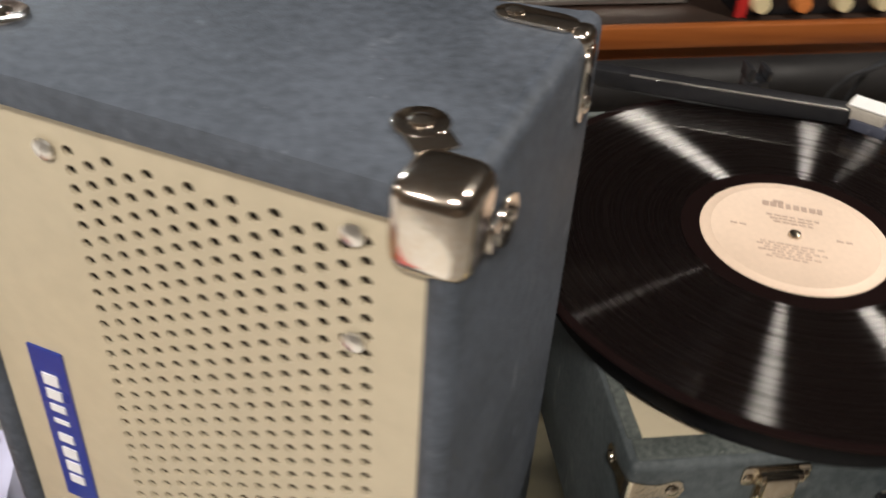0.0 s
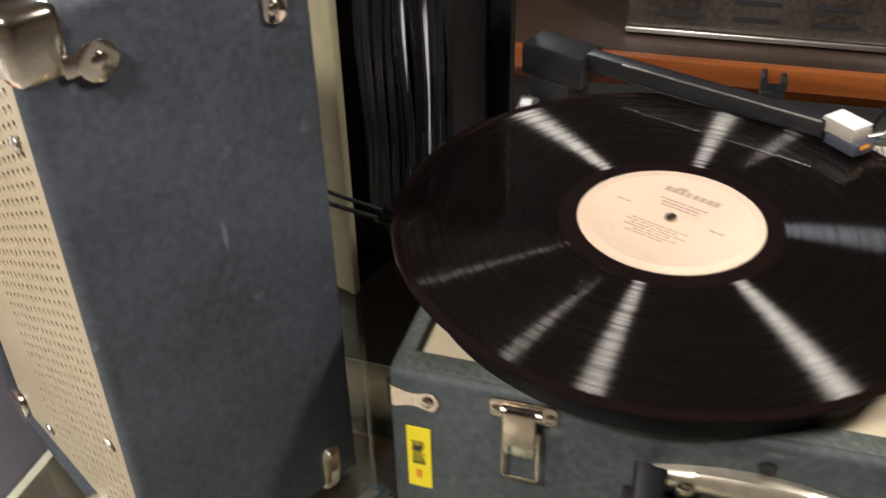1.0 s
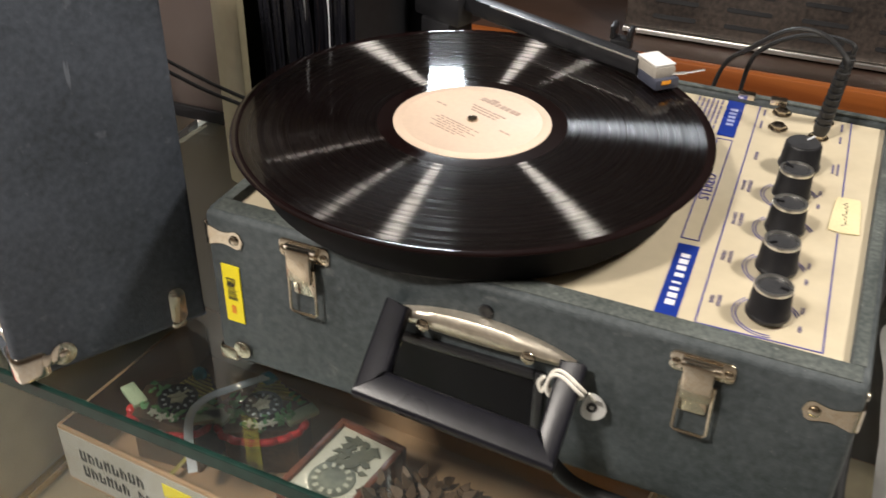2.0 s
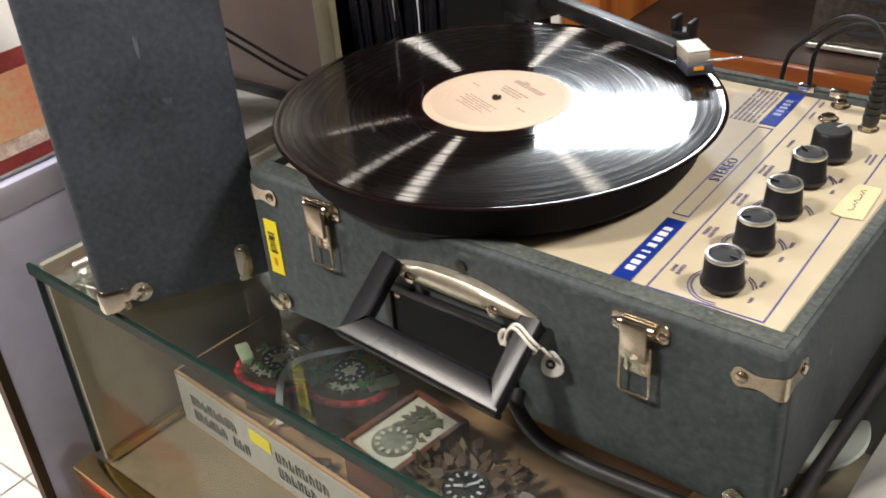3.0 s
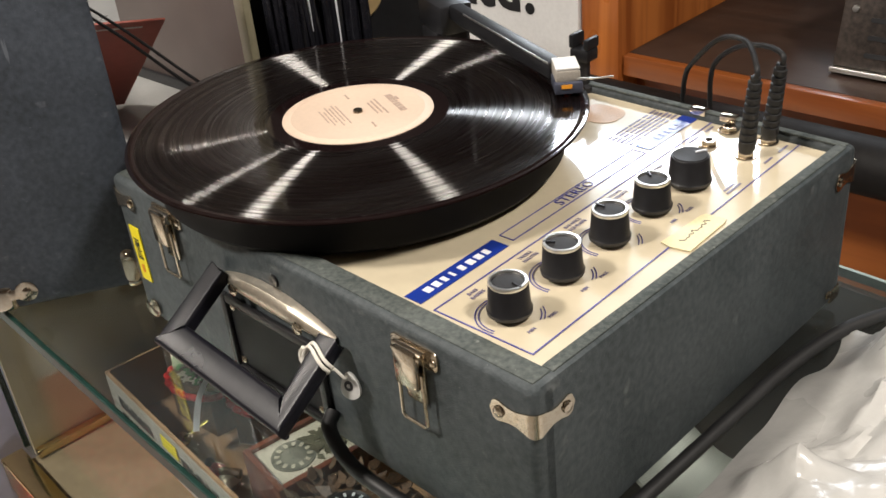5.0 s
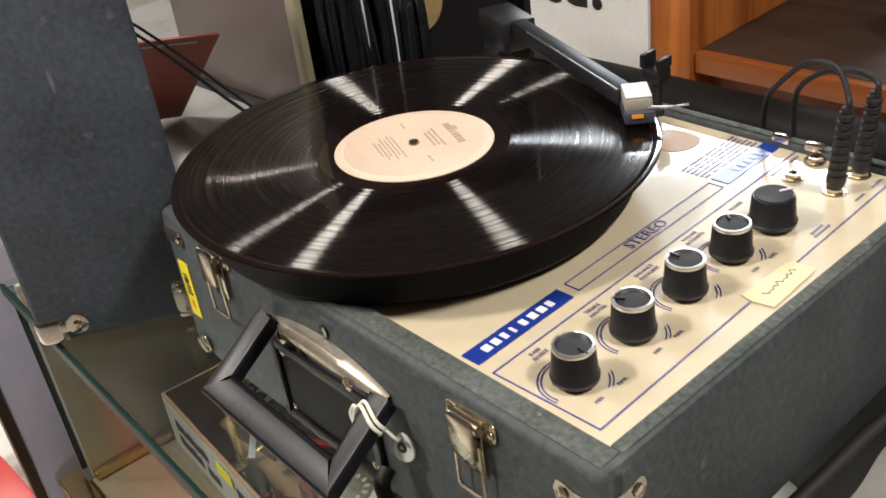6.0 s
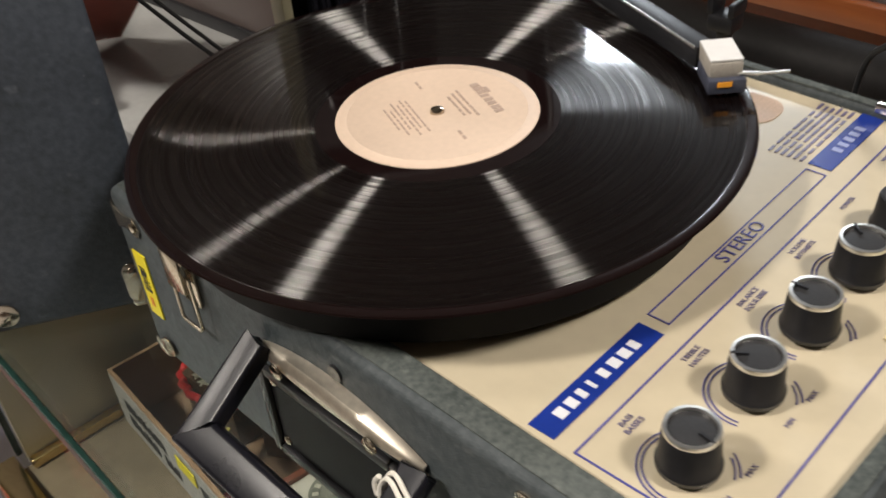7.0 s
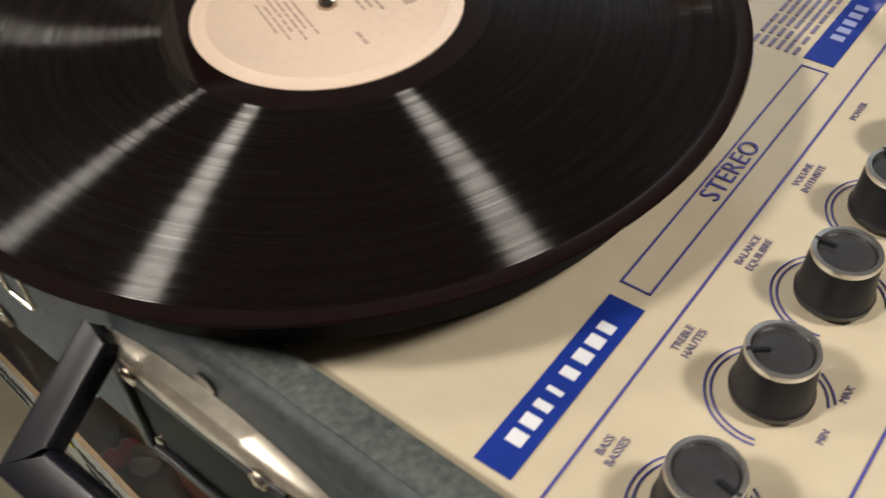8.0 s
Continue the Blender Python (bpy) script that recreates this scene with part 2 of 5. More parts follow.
def vinyl():
    """Pressed grooves: a dark body under a gloss that is drawn out across the grooves, in bands of differing strength."""
    m = bpy.data.materials.new("black_vinyl_grooves")
    m.use_nodes = True
    n, ln = m.node_tree.nodes, m.node_tree.links
    b, out = n["Principled BSDF"], n["Material Output"]
    b.inputs["Base Color"].default_value = (0.0036, 0.0022, 0.0022, 1)
    b.inputs["Roughness"].default_value, b.inputs["Specular IOR Level"].default_value = 0.05, 0.20
    co, lng, band = n.new("ShaderNodeTexCoord"), n.new("ShaderNodeVectorMath"), n.new("ShaderNodeTexNoise")
    lng.operation, band.noise_dimensions = "LENGTH", "1D"
    ln.new(co.outputs["Object"], lng.inputs[0]), ln.new(lng.outputs["Value"], band.inputs["W"])
    band.inputs["Scale"].default_value, band.inputs["Detail"].default_value = 420, 5
    tg, gl, fr, mr, mu, mx = n.new("ShaderNodeTangent"), n.new("ShaderNodeBsdfAnisotropic"), n.new("ShaderNodeFresnel"), n.new("ShaderNodeMapRange"), n.new("ShaderNodeMath"), n.new("ShaderNodeMixShader")
    tg.direction_type, tg.axis = "RADIAL", "Z"
    gl.inputs["Color"].default_value = (1, 0.98, 0.97, 1)
    gl.inputs["Anisotropy"].default_value = 0.88
    ln.new(tg.outputs[0], gl.inputs["Tangent"])
    wide, rg = n.new("ShaderNodeTexNoise"), n.new("ShaderNodeMapRange")
    wide.noise_dimensions = "1D"
    ln.new(lng.outputs["Value"], wide.inputs["W"])
    wide.inputs["Scale"].default_value, wide.inputs["Detail"].default_value = 260, 3
    rg.inputs[1].default_value, rg.inputs[2].default_value, rg.inputs[3].default_value, rg.inputs[4].default_value = 0.34, 0.66, 0.22, 0.36
    ln.new(wide.outputs["Fac"], rg.inputs[0]), ln.new(rg.outputs[0], gl.inputs["Roughness"])
    fr.inputs[0].default_value = 1.40
    lift = n.new("ShaderNodeMath")
    lift.operation = "MULTIPLY_ADD"
    lift.inputs[1].default_value, lift.inputs[2].default_value = 0.68, 0.040
    ln.new(fr.outputs[0], lift.inputs[0])
    mr.inputs[1].default_value, mr.inputs[2].default_value, mr.inputs[3].default_value, mr.inputs[4].default_value = 0.35, 0.66, 0.62, 1.0
    mu.operation = "MULTIPLY"
    ln.new(band.outputs["Fac"], mr.inputs[0]), ln.new(mr.outputs[0], mu.inputs[0]), ln.new(lift.outputs[0], mu.inputs[1])
    ln.new(mu.outputs[0], mx.inputs[0]), ln.new(b.outputs[0], mx.inputs[1]), ln.new(gl.outputs[0], mx.inputs[2]), ln.new(mx.outputs[0], out.inputs[0])
    return m


VINYL = vinyl()
# darker than BLACK: shade under the record and in the handle recess
DEEPBLACK = material("matt_black", (0.004, 0.004, 0.005), 0.6, var=0.2, spec=0.15)
STRAPMETAL = material("dull_nickel_strap", (0.74, 0.67, 0.56), 0.33, metal=0.9, var=0.15, scale=60, bump=0.05)
VINYLGLOSS = material("smooth_black_vinyl", (0.008, 0.004, 0.004), 0.06, var=0.1)

# ---- building helpers ----


def thing(name, label, category, at=(0, 0, 0), group="", kind=""):
    ob = new(name)
    ob.empty_display_size = 0.02
    ob.matrix_basis = Matrix.Translation(at)
    return tagged(ob, label, category, group, kind)


def part(name, bm, mat, parent=None, label="", smooth=True, kind="", local=False):
    """Links a bmesh, in world coordinates (local: in those of the thing), as one mesh under a thing or a part."""
    me = bpy.data.meshes.new(name)
    bmesh.ops.recalc_face_normals(bm, faces=bm.faces)
    bm.to_mesh(me)
    bm.free()
    me.materials.append(mat)
    if smooth:
        me.shade_smooth()
        me.set_sharp_from_angle(angle=radians(38))
    ob = new(name, me)
    if parent is not None:
        ob.parent = parent
        if parent.type == "EMPTY" and not local:
            ob.matrix_parent_inverse = parent.matrix_basis.inverted()
    return tagged(ob, label, kind=kind)


def solo(name, bm, mat, label, category, group="", kind="", smooth=True):
    return tagged(part(name, bm, mat, None, label, smooth), category=category, group=group, kind=kind)


def box(x0, x1, y0, y1, z0, z1, bevel=0.0, m=None, bm=None, segs=2):
    out = bmesh.new()
    bmesh.ops.create_cube(out, size=1)
    bmesh.ops.transform(out, matrix=Matrix.LocRotScale(((x0 + x1) / 2, (y0 + y1) / 2, (z0 + z1) / 2), None, (x1 - x0, y1 - y0, z1 - z0)), verts=out.verts)
    if bevel:
        bmesh.ops.bevel(out, geom=out.edges[:], offset=bevel, segments=segs, profile=0.5, affect="EDGES", clamp_overlap=True)
    if m is not None:
        bmesh.ops.transform(out, matrix=m, verts=out.verts)
    return join(bm, out)


def join(bm, other):
    if bm is None:
        return other
    tmp = bpy.data.meshes.new("tmp")
    other.to_mesh(tmp)
    other.free()
    bm.from_mesh(tmp)
    bpy.data.meshes.remove(tmp)
    return bm


def turned(profile, m=None, segs=48, bm=None):
    """A solid of revolution about z from rows of (radius, height)."""
    out = bmesh.new()
    rings = []
    for r, z in profile:
        if r < 1e-6:
            rings.append([out.verts.new((0, 0, z))])
        else:
            rings.append([out.verts.new((r * math.cos(a), r * math.sin(a), z)) for a in (2 * math.pi * i / segs for i in range(segs))])
    for a, b in zip(rings, rings[1:]):
        for i in range(segs):
            j = (i + 1) % segs
            q = [a[i % len(a)], a[j % len(a)], b[j % len(b)], b[i % len(b)]]
            q = [v for k, v in enumerate(q) if v not in q[:k]]
            if len(q) > 2:
                out.faces.new(q)
    if m is not None:
        bmesh.ops.transform(out, matrix=m, verts=out.verts)
    return join(bm, out)


def smooth_path(pts, steps=8):
    """Catmull-Rom points through pts."""
    p = [Vector(q) for q in pts]
    p = [2 * p[0] - p[1], *p, 2 * p[-1] - p[-2]]
    out = []
    for a, b, c, d in zip(p, p[1:], p[2:], p[3:]):
        for i in range(steps):
            t = i / steps
            out.append(0.5 * (2 * b + (c - a) * t + (2 * a - 5 * b + 4 * c - d) * t * t + (3 * b - a - 3 * c + d) * t**3))
    return [*out, p[-2]]


def tube(pts, r, sides=10, bm=None, smooth=True, flat=1.0):
    path = smooth_path(pts) if smooth else [Vector(q) for q in pts]
    out = bmesh.new()
    rings, up = [], Vector((0.123, 0.31, 0.94)).normalized()
    for i, q in enumerate(path):
        d = (path[min(i + 1, len(path) - 1)] - path[max(i - 1, 0)]).normalized()
        s = d.cross(up).normalized()
        up = s.cross(d).normalized()
        rr = r[min(i, len(r) - 1)] if isinstance(r, (list, tuple)) else r
        rings.append([out.verts.new(q + rr * (math.cos(a) * s + flat * math.sin(a) * up)) for a in (2 * math.pi * k / sides for k in range(sides))])
    for a, b in zip(rings, rings[1:]):
        for k in range(sides):
            out.faces.new((a[k], a[(k + 1) % sides], b[(k + 1) % sides], b[k]))
    out.faces.new(rings[0][::-1]), out.faces.new(rings[-1])
    return join(bm, out)


def plate(outline, z0, z1, bevel=0.0, m=None, bm=None):
    """A flat outline in x, y, raised from z0 to z1."""
    out = bmesh.new()
    low = [out.verts.new((x, y, z0)) for x, y in outline]
    top = [out.verts.new((x, y, z1)) for x, y in outline]
    out.faces.new(low[::-1]), out.faces.new(top)
    for i in range(len(low)):
        j = (i + 1) % len(low)
        out.faces.new((low[i], low[j], top[j], top[i]))
    if bevel:
        rim = [e for e in out.edges if all(v in set(top) for v in e.verts)]
        bmesh.ops.bevel(out, geom=rim, offset=bevel, segments=2, profile=0.5, affect="EDGES", clamp_overlap=True)
    if m is not None:
        bmesh.ops.transform(out, matrix=m, verts=out.verts)
    return join(bm, out)


def rounded(w, h, r, n=5, cx=0.0, cy=0.0):
    pts = []
    for sx, sy, a0 in ((1, 1, 0), (-1, 1, 90), (-1, -1, 180), (1, -1, 270)):
        for i in range(n + 1):
            a = radians(a0 + 90 * i / n)
            pts.append((cx + sx * (w / 2 - r) + r * math.cos(a), cy + sy * (h / 2 - r) + r * math.sin(a)))
    return pts


def letters(text, size, m, depth=0.0003, spacing=1.0, shear=0.0, bold=0.0):
    """Raised letters in Blender's own font, laid by m from the x, y plane."""
    cu = bpy.data.curves.new("letters", "FONT")
    cu.body, cu.size, cu.align_x, cu.align_y, cu.space_character, cu.shear = text, size, "CENTER", "CENTER", spacing, shear
    cu.extrude, cu.resolution_u, cu.offset = depth / 2, 3, bold
    ob = bpy.data.objects.new("letters", cu)
    me = bpy.data.meshes.new_from_object(ob)
    bm = bmesh.new()
    bm.from_mesh(me)
    bmesh.ops.transform(bm, matrix=m, verts=bm.verts)
    bpy.data.objects.remove(ob), bpy.data.meshes.remove(me)
    return bm


def frame_lines(x0, x1, y0, y1, w, z, bm=None):
    """A thin printed rectangle of four lines."""
    for a in ((x0, x1, y0, y0 + w), (x0, x1, y1 - w, y1), (x0, x0 + w, y0 + w, y1 - w), (x1 - w, x1, y0 + w, y1 - w)):
        bm = box(*a, z, z + 0.0003, bm=bm)
    return bm


# ---- the shop: floor, walls, ceiling ----
floor = solo("floor", box(-5, 5, -5, 5, -0.10, -0.004), GROUT, "grey mortar bed under the floor tiles", "floor", kind="structure", smooth=False)
# walls and ceiling out of view, added dark to hold down bounce and reflections
solo("wall_north", box(-5, 5, 5, 5.1, 0, 2.8), PLASTER, "unseen shop wall, coloured dark brown to dim reflections", "wall", kind="structure", smooth=False)
solo("wall_south", box(-5, 5, -5.1, -5, 0, 2.8), PLASTER, "unseen shop wall, coloured dark brown to dim reflections", "wall", kind="structure", smooth=False)
solo("wall_east", box(5, 5.1, -5, 5, 0, 2.8), PLASTER, "unseen shop wall, coloured dark brown to dim reflections", "wall", kind="structure", smooth=False)
solo("wall_west", box(-5.1, -5, -5, 5, 0, 2.8), PLASTER, "unseen shop wall, coloured dark brown to dim reflections", "wall", kind="structure", smooth=False)
solo("ceiling", box(-5, 5, -5, 5, 2.8, 2.9), CEILING, "unseen shop ceiling, coloured dark grey to dim reflections", "ceiling", kind="structure", smooth=False)

# ---- the record player ----
X0, X1, Y0, Y1 = -0.2680, 0.1090, -0.0185, 0.2940
ZT, ZB = ZP + 0.006, ZP - 0.1075
player = thing("record_player", "portable blue-grey record player with a beige panel on the counter", "record player", ((X0 + X1) / 2, (Y0 + Y1) / 2, GL))
RIM = 0.0105
part("front_wall", box(X0, X1, Y0, Y0 + 0.0175, ZB, ZT, 0.0048, segs=3), CLOTH, player, "front wall with rubbed upper edge")
part("back_wall", box(X0, X1, Y1 - 0.010, Y1, ZB, ZT, 0.0045, segs=3), CLOTH, player)
part("side_wall", box(X0, X0 + RIM, Y0 + 0.004, Y1 - 0.004, ZB, ZT - 0.0002, 0.0032), CLOTH, player)
part("side_wall", box(X1 - RIM, X1, Y0 + 0.004, Y1 - 0.004, ZB, ZT - 0.0002, 0.0032), CLOTH, player)
part("bottom", box(X0 + 0.004, X1 - 0.004, Y0 + 0.004, Y1 - 0.004, ZB + 0.001, ZB + 0.01), CLOTH, player)
part("rim_strip", box(X0 + 0.0042, X1 - 0.0042, Y0 + 0.0042, Y0 + 0.0168, ZT - 0.001, ZT + 0.0006, 0.0007), RIMCLOTH, player, "rubbed pale rim")
part("rim_strip", box(X0 + 0.0042, X1 - 0.0042, Y1 - 0.0093, Y1 - 0.0036, ZT - 0.001, ZT + 0.0006, 0.0007), RIMCLOTH, player, "rubbed pale rim")
part("rim_strip", box(X0 + 0.0030, X0 + RIM - 0.0006, Y0 + 0.0170, Y1 - 0.0095, ZT - 0.001, ZT + 0.0006, 0.0007), RIMCLOTH, player, "rubbed pale rim")
part("rim_strip", box(X1 - RIM + 0.0006, X1 - 0.0030, Y0 + 0.0170, Y1 - 0.0095, ZT - 0.001, ZT + 0.0006, 0.0007), RIMCLOTH, player, "rubbed pale rim")
panel = part("control_panel", box(X0 + 0.009, X1 - 0.009, Y0 + 0.016, Y1 - 0.009, ZP - 0.006, ZP), BEIGE, player, "glossy beige enamel control panel")
for hx in (-0.0055, 0.0175):
    part("hinge_clip", box(hx, hx + 0.0120, Y1 - 0.0105, Y1 - 0.0045, ZT - 0.003, ZT + 0.0024, 0.0009), NICKEL, player, "small bright lid clip on the back rim")
for fx, fy in ((X0 + 0.03, Y0 + 0.03), (X1 - 0.03, Y0 + 0.03), (X0 + 0.03, Y1 - 0.03), (X1 - 0.03, Y1 - 0.03)):
    part("rubber_foot", turned([(0, 0), (0.009, 0), (0.011, 0.014), (0, 0.014)], Matrix.Translation((fx, fy, GL)), 20), RUBBER, player)

# ---- the platter and the long-playing record ----
RX, RY, RZ = -0.1430, 0.1062, ZP + 0.0345
C = Matrix.Translation((RX, RY, 0))
platter = part("platter", turned([(0, ZP + 0.004), (0.132, ZP + 0.004), (0.136, ZP + 0.008), (0.137, ZP + 0.026), (0.138, RZ - 0.0035), (0, RZ - 0.0035)], C, 96), DEEPBLACK, player, "black turntable platter with a rubber mat")
spindle = part("spindle", turned([(0, ZP + 0.02), (0.0036, ZP + 0.02), (0.0036, RZ + 0.001), (0.0030, RZ + 0.0024), (0.0012, RZ + 0.0031), (0, RZ + 0.0033)], C, 20), CHROME, player, "small steel spindle")
record = thing("record", "black vinyl record with a cream paper label on the platter", "record", (RX, RY, RZ))


def annulus(rows, segs=160):
    """Rings (radius, height) joined into an open band."""
    return turned(rows, None, segs)


bands = [0.0605, 0.0745, 0.0748, 0.0885, 0.0888, 0.1035, 0.1038, 0.1180, 0.1183, 0.1330, 0.1333, 0.1462]
part("grooved_band", annulus([(0.0605, 0.0), *[(r, 0.0002) for r in bands[1:-1]], (0.1462, 0.0)]), VINYL, record, "grooved black vinyl with radial glints", local=True)
part("rim", annulus([(0.1462, 0.0), (0.1498, 0.0007), (0.1514, 0.0004), (0.1518, -0.0005), (0.1506, -0.0015), (0.05, -0.0022), (0, -0.0022)]), VINYLGLOSS, record, "smooth raised rim of the record", local=True)
part("run_out", annulus([(0.0480, -0.0001), (0.0530, 0.0), (0.0605, 0.0)]), VINYLGLOSS, record, "smooth run-out ring", local=True)
label_disc = part("paper_label", annulus([(0.0036, -0.0010), (0.0036, 0.0005), (0.0440, 0.0005), (0.0446, 0.0008), (0.0452, 0.0005), (0.0503, 0.0004), (0.0505, -0.0002)], 96), PAPER, record, "cream paper label with faint brown print", local=True)
bm = None
for a, b, y, h in ((-0.017, 0.017, 0.027, 0.0045), (-0.011, -0.003, 0.0305, 0.002), (-0.015, 0.015, 0.0165, 0.0012), (-0.013, 0.012, 0.0135, 0.0012), (-0.011, 0.012, 0.0105, 0.0012),
                   (-0.018, 0.016, -0.010, 0.0009), (-0.02, 0.012, -0.0125, 0.0009), (-0.016, 0.018, -0.015, 0.0009), (-0.019, 0.010, -0.0175, 0.0009), (-0.012, 0.014, -0.020, 0.0009), (-0.015, 0.008, -0.0225, 0.0009),
                   (0.022, 0.032, 0.002, 0.0014), (-0.034, -0.024, 0.002, 0.0012)):
    n = max(1, int((b - a) / 0.0042))
    for i in range(n):
        u = a + (b - a) * i / n
        bm = box(u, u + (b - a) / n * random.uniform(0.55, 0.9), y - h / 2, y + h / 2, 0.0005, 0.00075, m=pose(0, 0, 0, 0, 0, -24), bm=bm)
part("label_print", bm, INK, label_disc, "faint brown lines of print", smooth=False)

# ---- tonearm ----
PX, PY = -0.2310, 0.2880          # pivot
CX, CY = -0.0480, 0.2080          # cartridge
arm = thing("tonearm", "black tonearm with a grey cartridge resting on the record", "tonearm", (PX, PY, ZP))
ang = math.degrees(math.atan2(CY - PY, CX - PX))
A = Matrix.Translation((PX, PY, ZP)) @ pose(0, 0, 0, 0, 0, ang)
L = math.hypot(CX - PX, CY - PY)
part("pivot_housing", box(-0.026, 0.024, -0.014, 0.014, 0.026, 0.050, 0.0022, m=A), BLACK, arm, "square black pivot housing")
part("pivot_post", box(-0.016, 0.016, -0.016, 0.012, 0.0, 0.027, 0.002, m=A), BLACK, arm)
part("arm_beam", box(0.022, L - 0.012, -0.0058, 0.0058, 0.0390, 0.0505, 0.0011, m=A), BLACK, arm, "long satin black beam with bevelled edges")
part("beam_edge", box(0.05, L - 0.014, -0.0061, -0.0052, 0.0492, 0.0506, 0.0003, m=A), SILVER, arm, "thin silver strip along the beam's upper edge")
part("arm_wire", tube([A @ Vector((0.03, -0.004, 0.0385)), A @ Vector((0.10, -0.003, 0.0370)), A @ Vector((L - 0.016, -0.001, 0.0385))], 0.0011, 6), RUBBER, arm)
HS = Matrix.Translation((CX, CY, ZP)) @ pose(0, 0, 0, 0, 0, ang - 22)
head = part("headshell", box(-0.014, 0.0115, -0.0082, 0.0082, 0.0425, 0.0520, 0.002, m=HS), material("grey_painted_headshell", (0.36, 0.33, 0.29), 0.4, var=0.15, scale=200), arm, "worn grey headshell with a white top")
part("top_plate", box(-0.012, 0.0105, -0.0078, 0.0078, 0.0522, 0.0530, m=HS), CARDWHITE, head, "scuffed white top plate")
part("finger_lift", tube([HS @ Vector((0.009, 0.004, 0.0452)), HS @ Vector((0.012, 0.015, 0.0455)), HS @ Vector((0.014, 0.029, 0.0465))], [0.0022] * 9 + [0.0014] * 12, 8, flat=0.45), SILVER, head, "bright finger lift")
part("cartridge", box(-0.008, 0.0150, -0.0092, 0.0092, 0.0370, 0.0445, 0.0010, m=HS), material("blue_grey_cartridge", (0.055, 0.06, 0.085), 0.3, var=0.15), arm, "dark blue-grey cartridge body")
part("sticker", box(0.0152, 0.0156, -0.005, 0.002, 0.0412, 0.0438, m=HS), material("orange_sticker", (0.85, 0.35, 0.03), 0.4), arm, "small orange sticker")
part("stylus", box(0.001, 0.007, -0.003, 0.003, 0.0348, 0.0372, 0.0008, m=HS), material("orange_red_plastic", (0.75, 0.10, 0.02), 0.25, var=0.1), arm, "small orange-red stylus")
rest = thing("arm_rest", "black plastic tonearm rest standing behind the record", "arm rest", (-0.088, 0.2860, ZP))
part("post", turned([(0, 0), (0.008, 0), (0.008, 0.004), (0.0045, 0.006), (0.0045, 0.026), (0, 0.026)], Matrix.Translation((-0.088, 0.2835, ZP)), 20), BLACK, rest)
part("clip", box(-0.096, -0.080, 0.2760, 0.2910, ZP + 0.024, ZP + 0.034, 0.002), BLACK, rest)
part("clip_prong", box(-0.0965, -0.0925, 0.2760, 0.2910, ZP + 0.034, ZP + 0.044, 0.0012), BLACK, rest)
part("clip_prong", box(-0.0835, -0.0795, 0.2760, 0.2910, ZP + 0.034, ZP + 0.042, 0.0012), BLACK, rest)
switch = thing("speed_switch", "small grey switch box with a cream button beside the arm", "switch", (-0.2500, 0.2620, ZP))
part("housing", box(-0.2585, -0.2440, 0.2570, 0.2800, ZP, ZP + 0.012, 0.0015), GREY, switch)
part("button", box(-0.2560, -0.2480, 0.2600, 0.2700, ZP + 0.012, ZP + 0.0150, 0.001), WHITE, switch, "cream push button")

# ---- print on the panel ----
ZI = ZP + 0.0002
part("brand_plate", box(0.0, 0.0121, 0.0, 0.0714, ZI, ZI + 0.0004), BLUE, panel, "blue printed bar", smooth=False)
# plain bars where the maker's name stands
for i, w in enumerate((0.0046, 0.0042, 0.0030, 0.0018, 0.0036, 0.0046, 0.0046, 0.0036)):
    y = 0.0095 + i * 0.0068
    part("brand_mark", box(0.0036, 0.0088, y, y + w, ZI + 0.0004, ZI + 0.0007), WHITE, panel, smooth=False)
part("model_plate", box(-0.0014, 0.0106, 0.2190, 0.2805, ZI, ZI + 0.0004), BLUE, panel, "blue printed bar", smooth=False)
bm = None
for i in range(5):
    y = 0.236 + i * 0.0062
    bm = box(0.0020, 0.0072, y, y + 0.0036, ZI + 0.0004, ZI + 0.0007, bm=bm)
part("model_marks", bm, material("pale_blue_print", (0.32, 0.36, 0.6), 0.4), panel, "row of pale marks on the blue bar", smooth=False)
part("stereo_frame", frame_lines(-0.0002, 0.0106, 0.0777, 0.2145, 0.0007, ZI), LINE, panel, "thin blue printed frame", smooth=False)
part("control_frame", frame_lines(0.0212, 0.0860, -0.0004, 0.2805, 0.0008, ZI), LINE, panel, "thin blue printed frame", smooth=False)
UP = pose(0, 0, 0, 0, 0, 90)  # writing that runs towards the back


def panel_word(text, x, y, size, mat=LINE, spacing=1.0):
    part("lettering", letters(text, size, Matrix.Translation((x, y, ZI + 0.0003)) @ UP, spacing=spacing), mat, panel, smooth=False)


panel_word("STEREO", 0.0052, 0.1440, 0.0098, LINE, 1.05)
KNOBS = [(0.0558, 0.0194), (0.0553, 0.0642), (0.0553, 0.1078), (0.0550, 0.1508)]
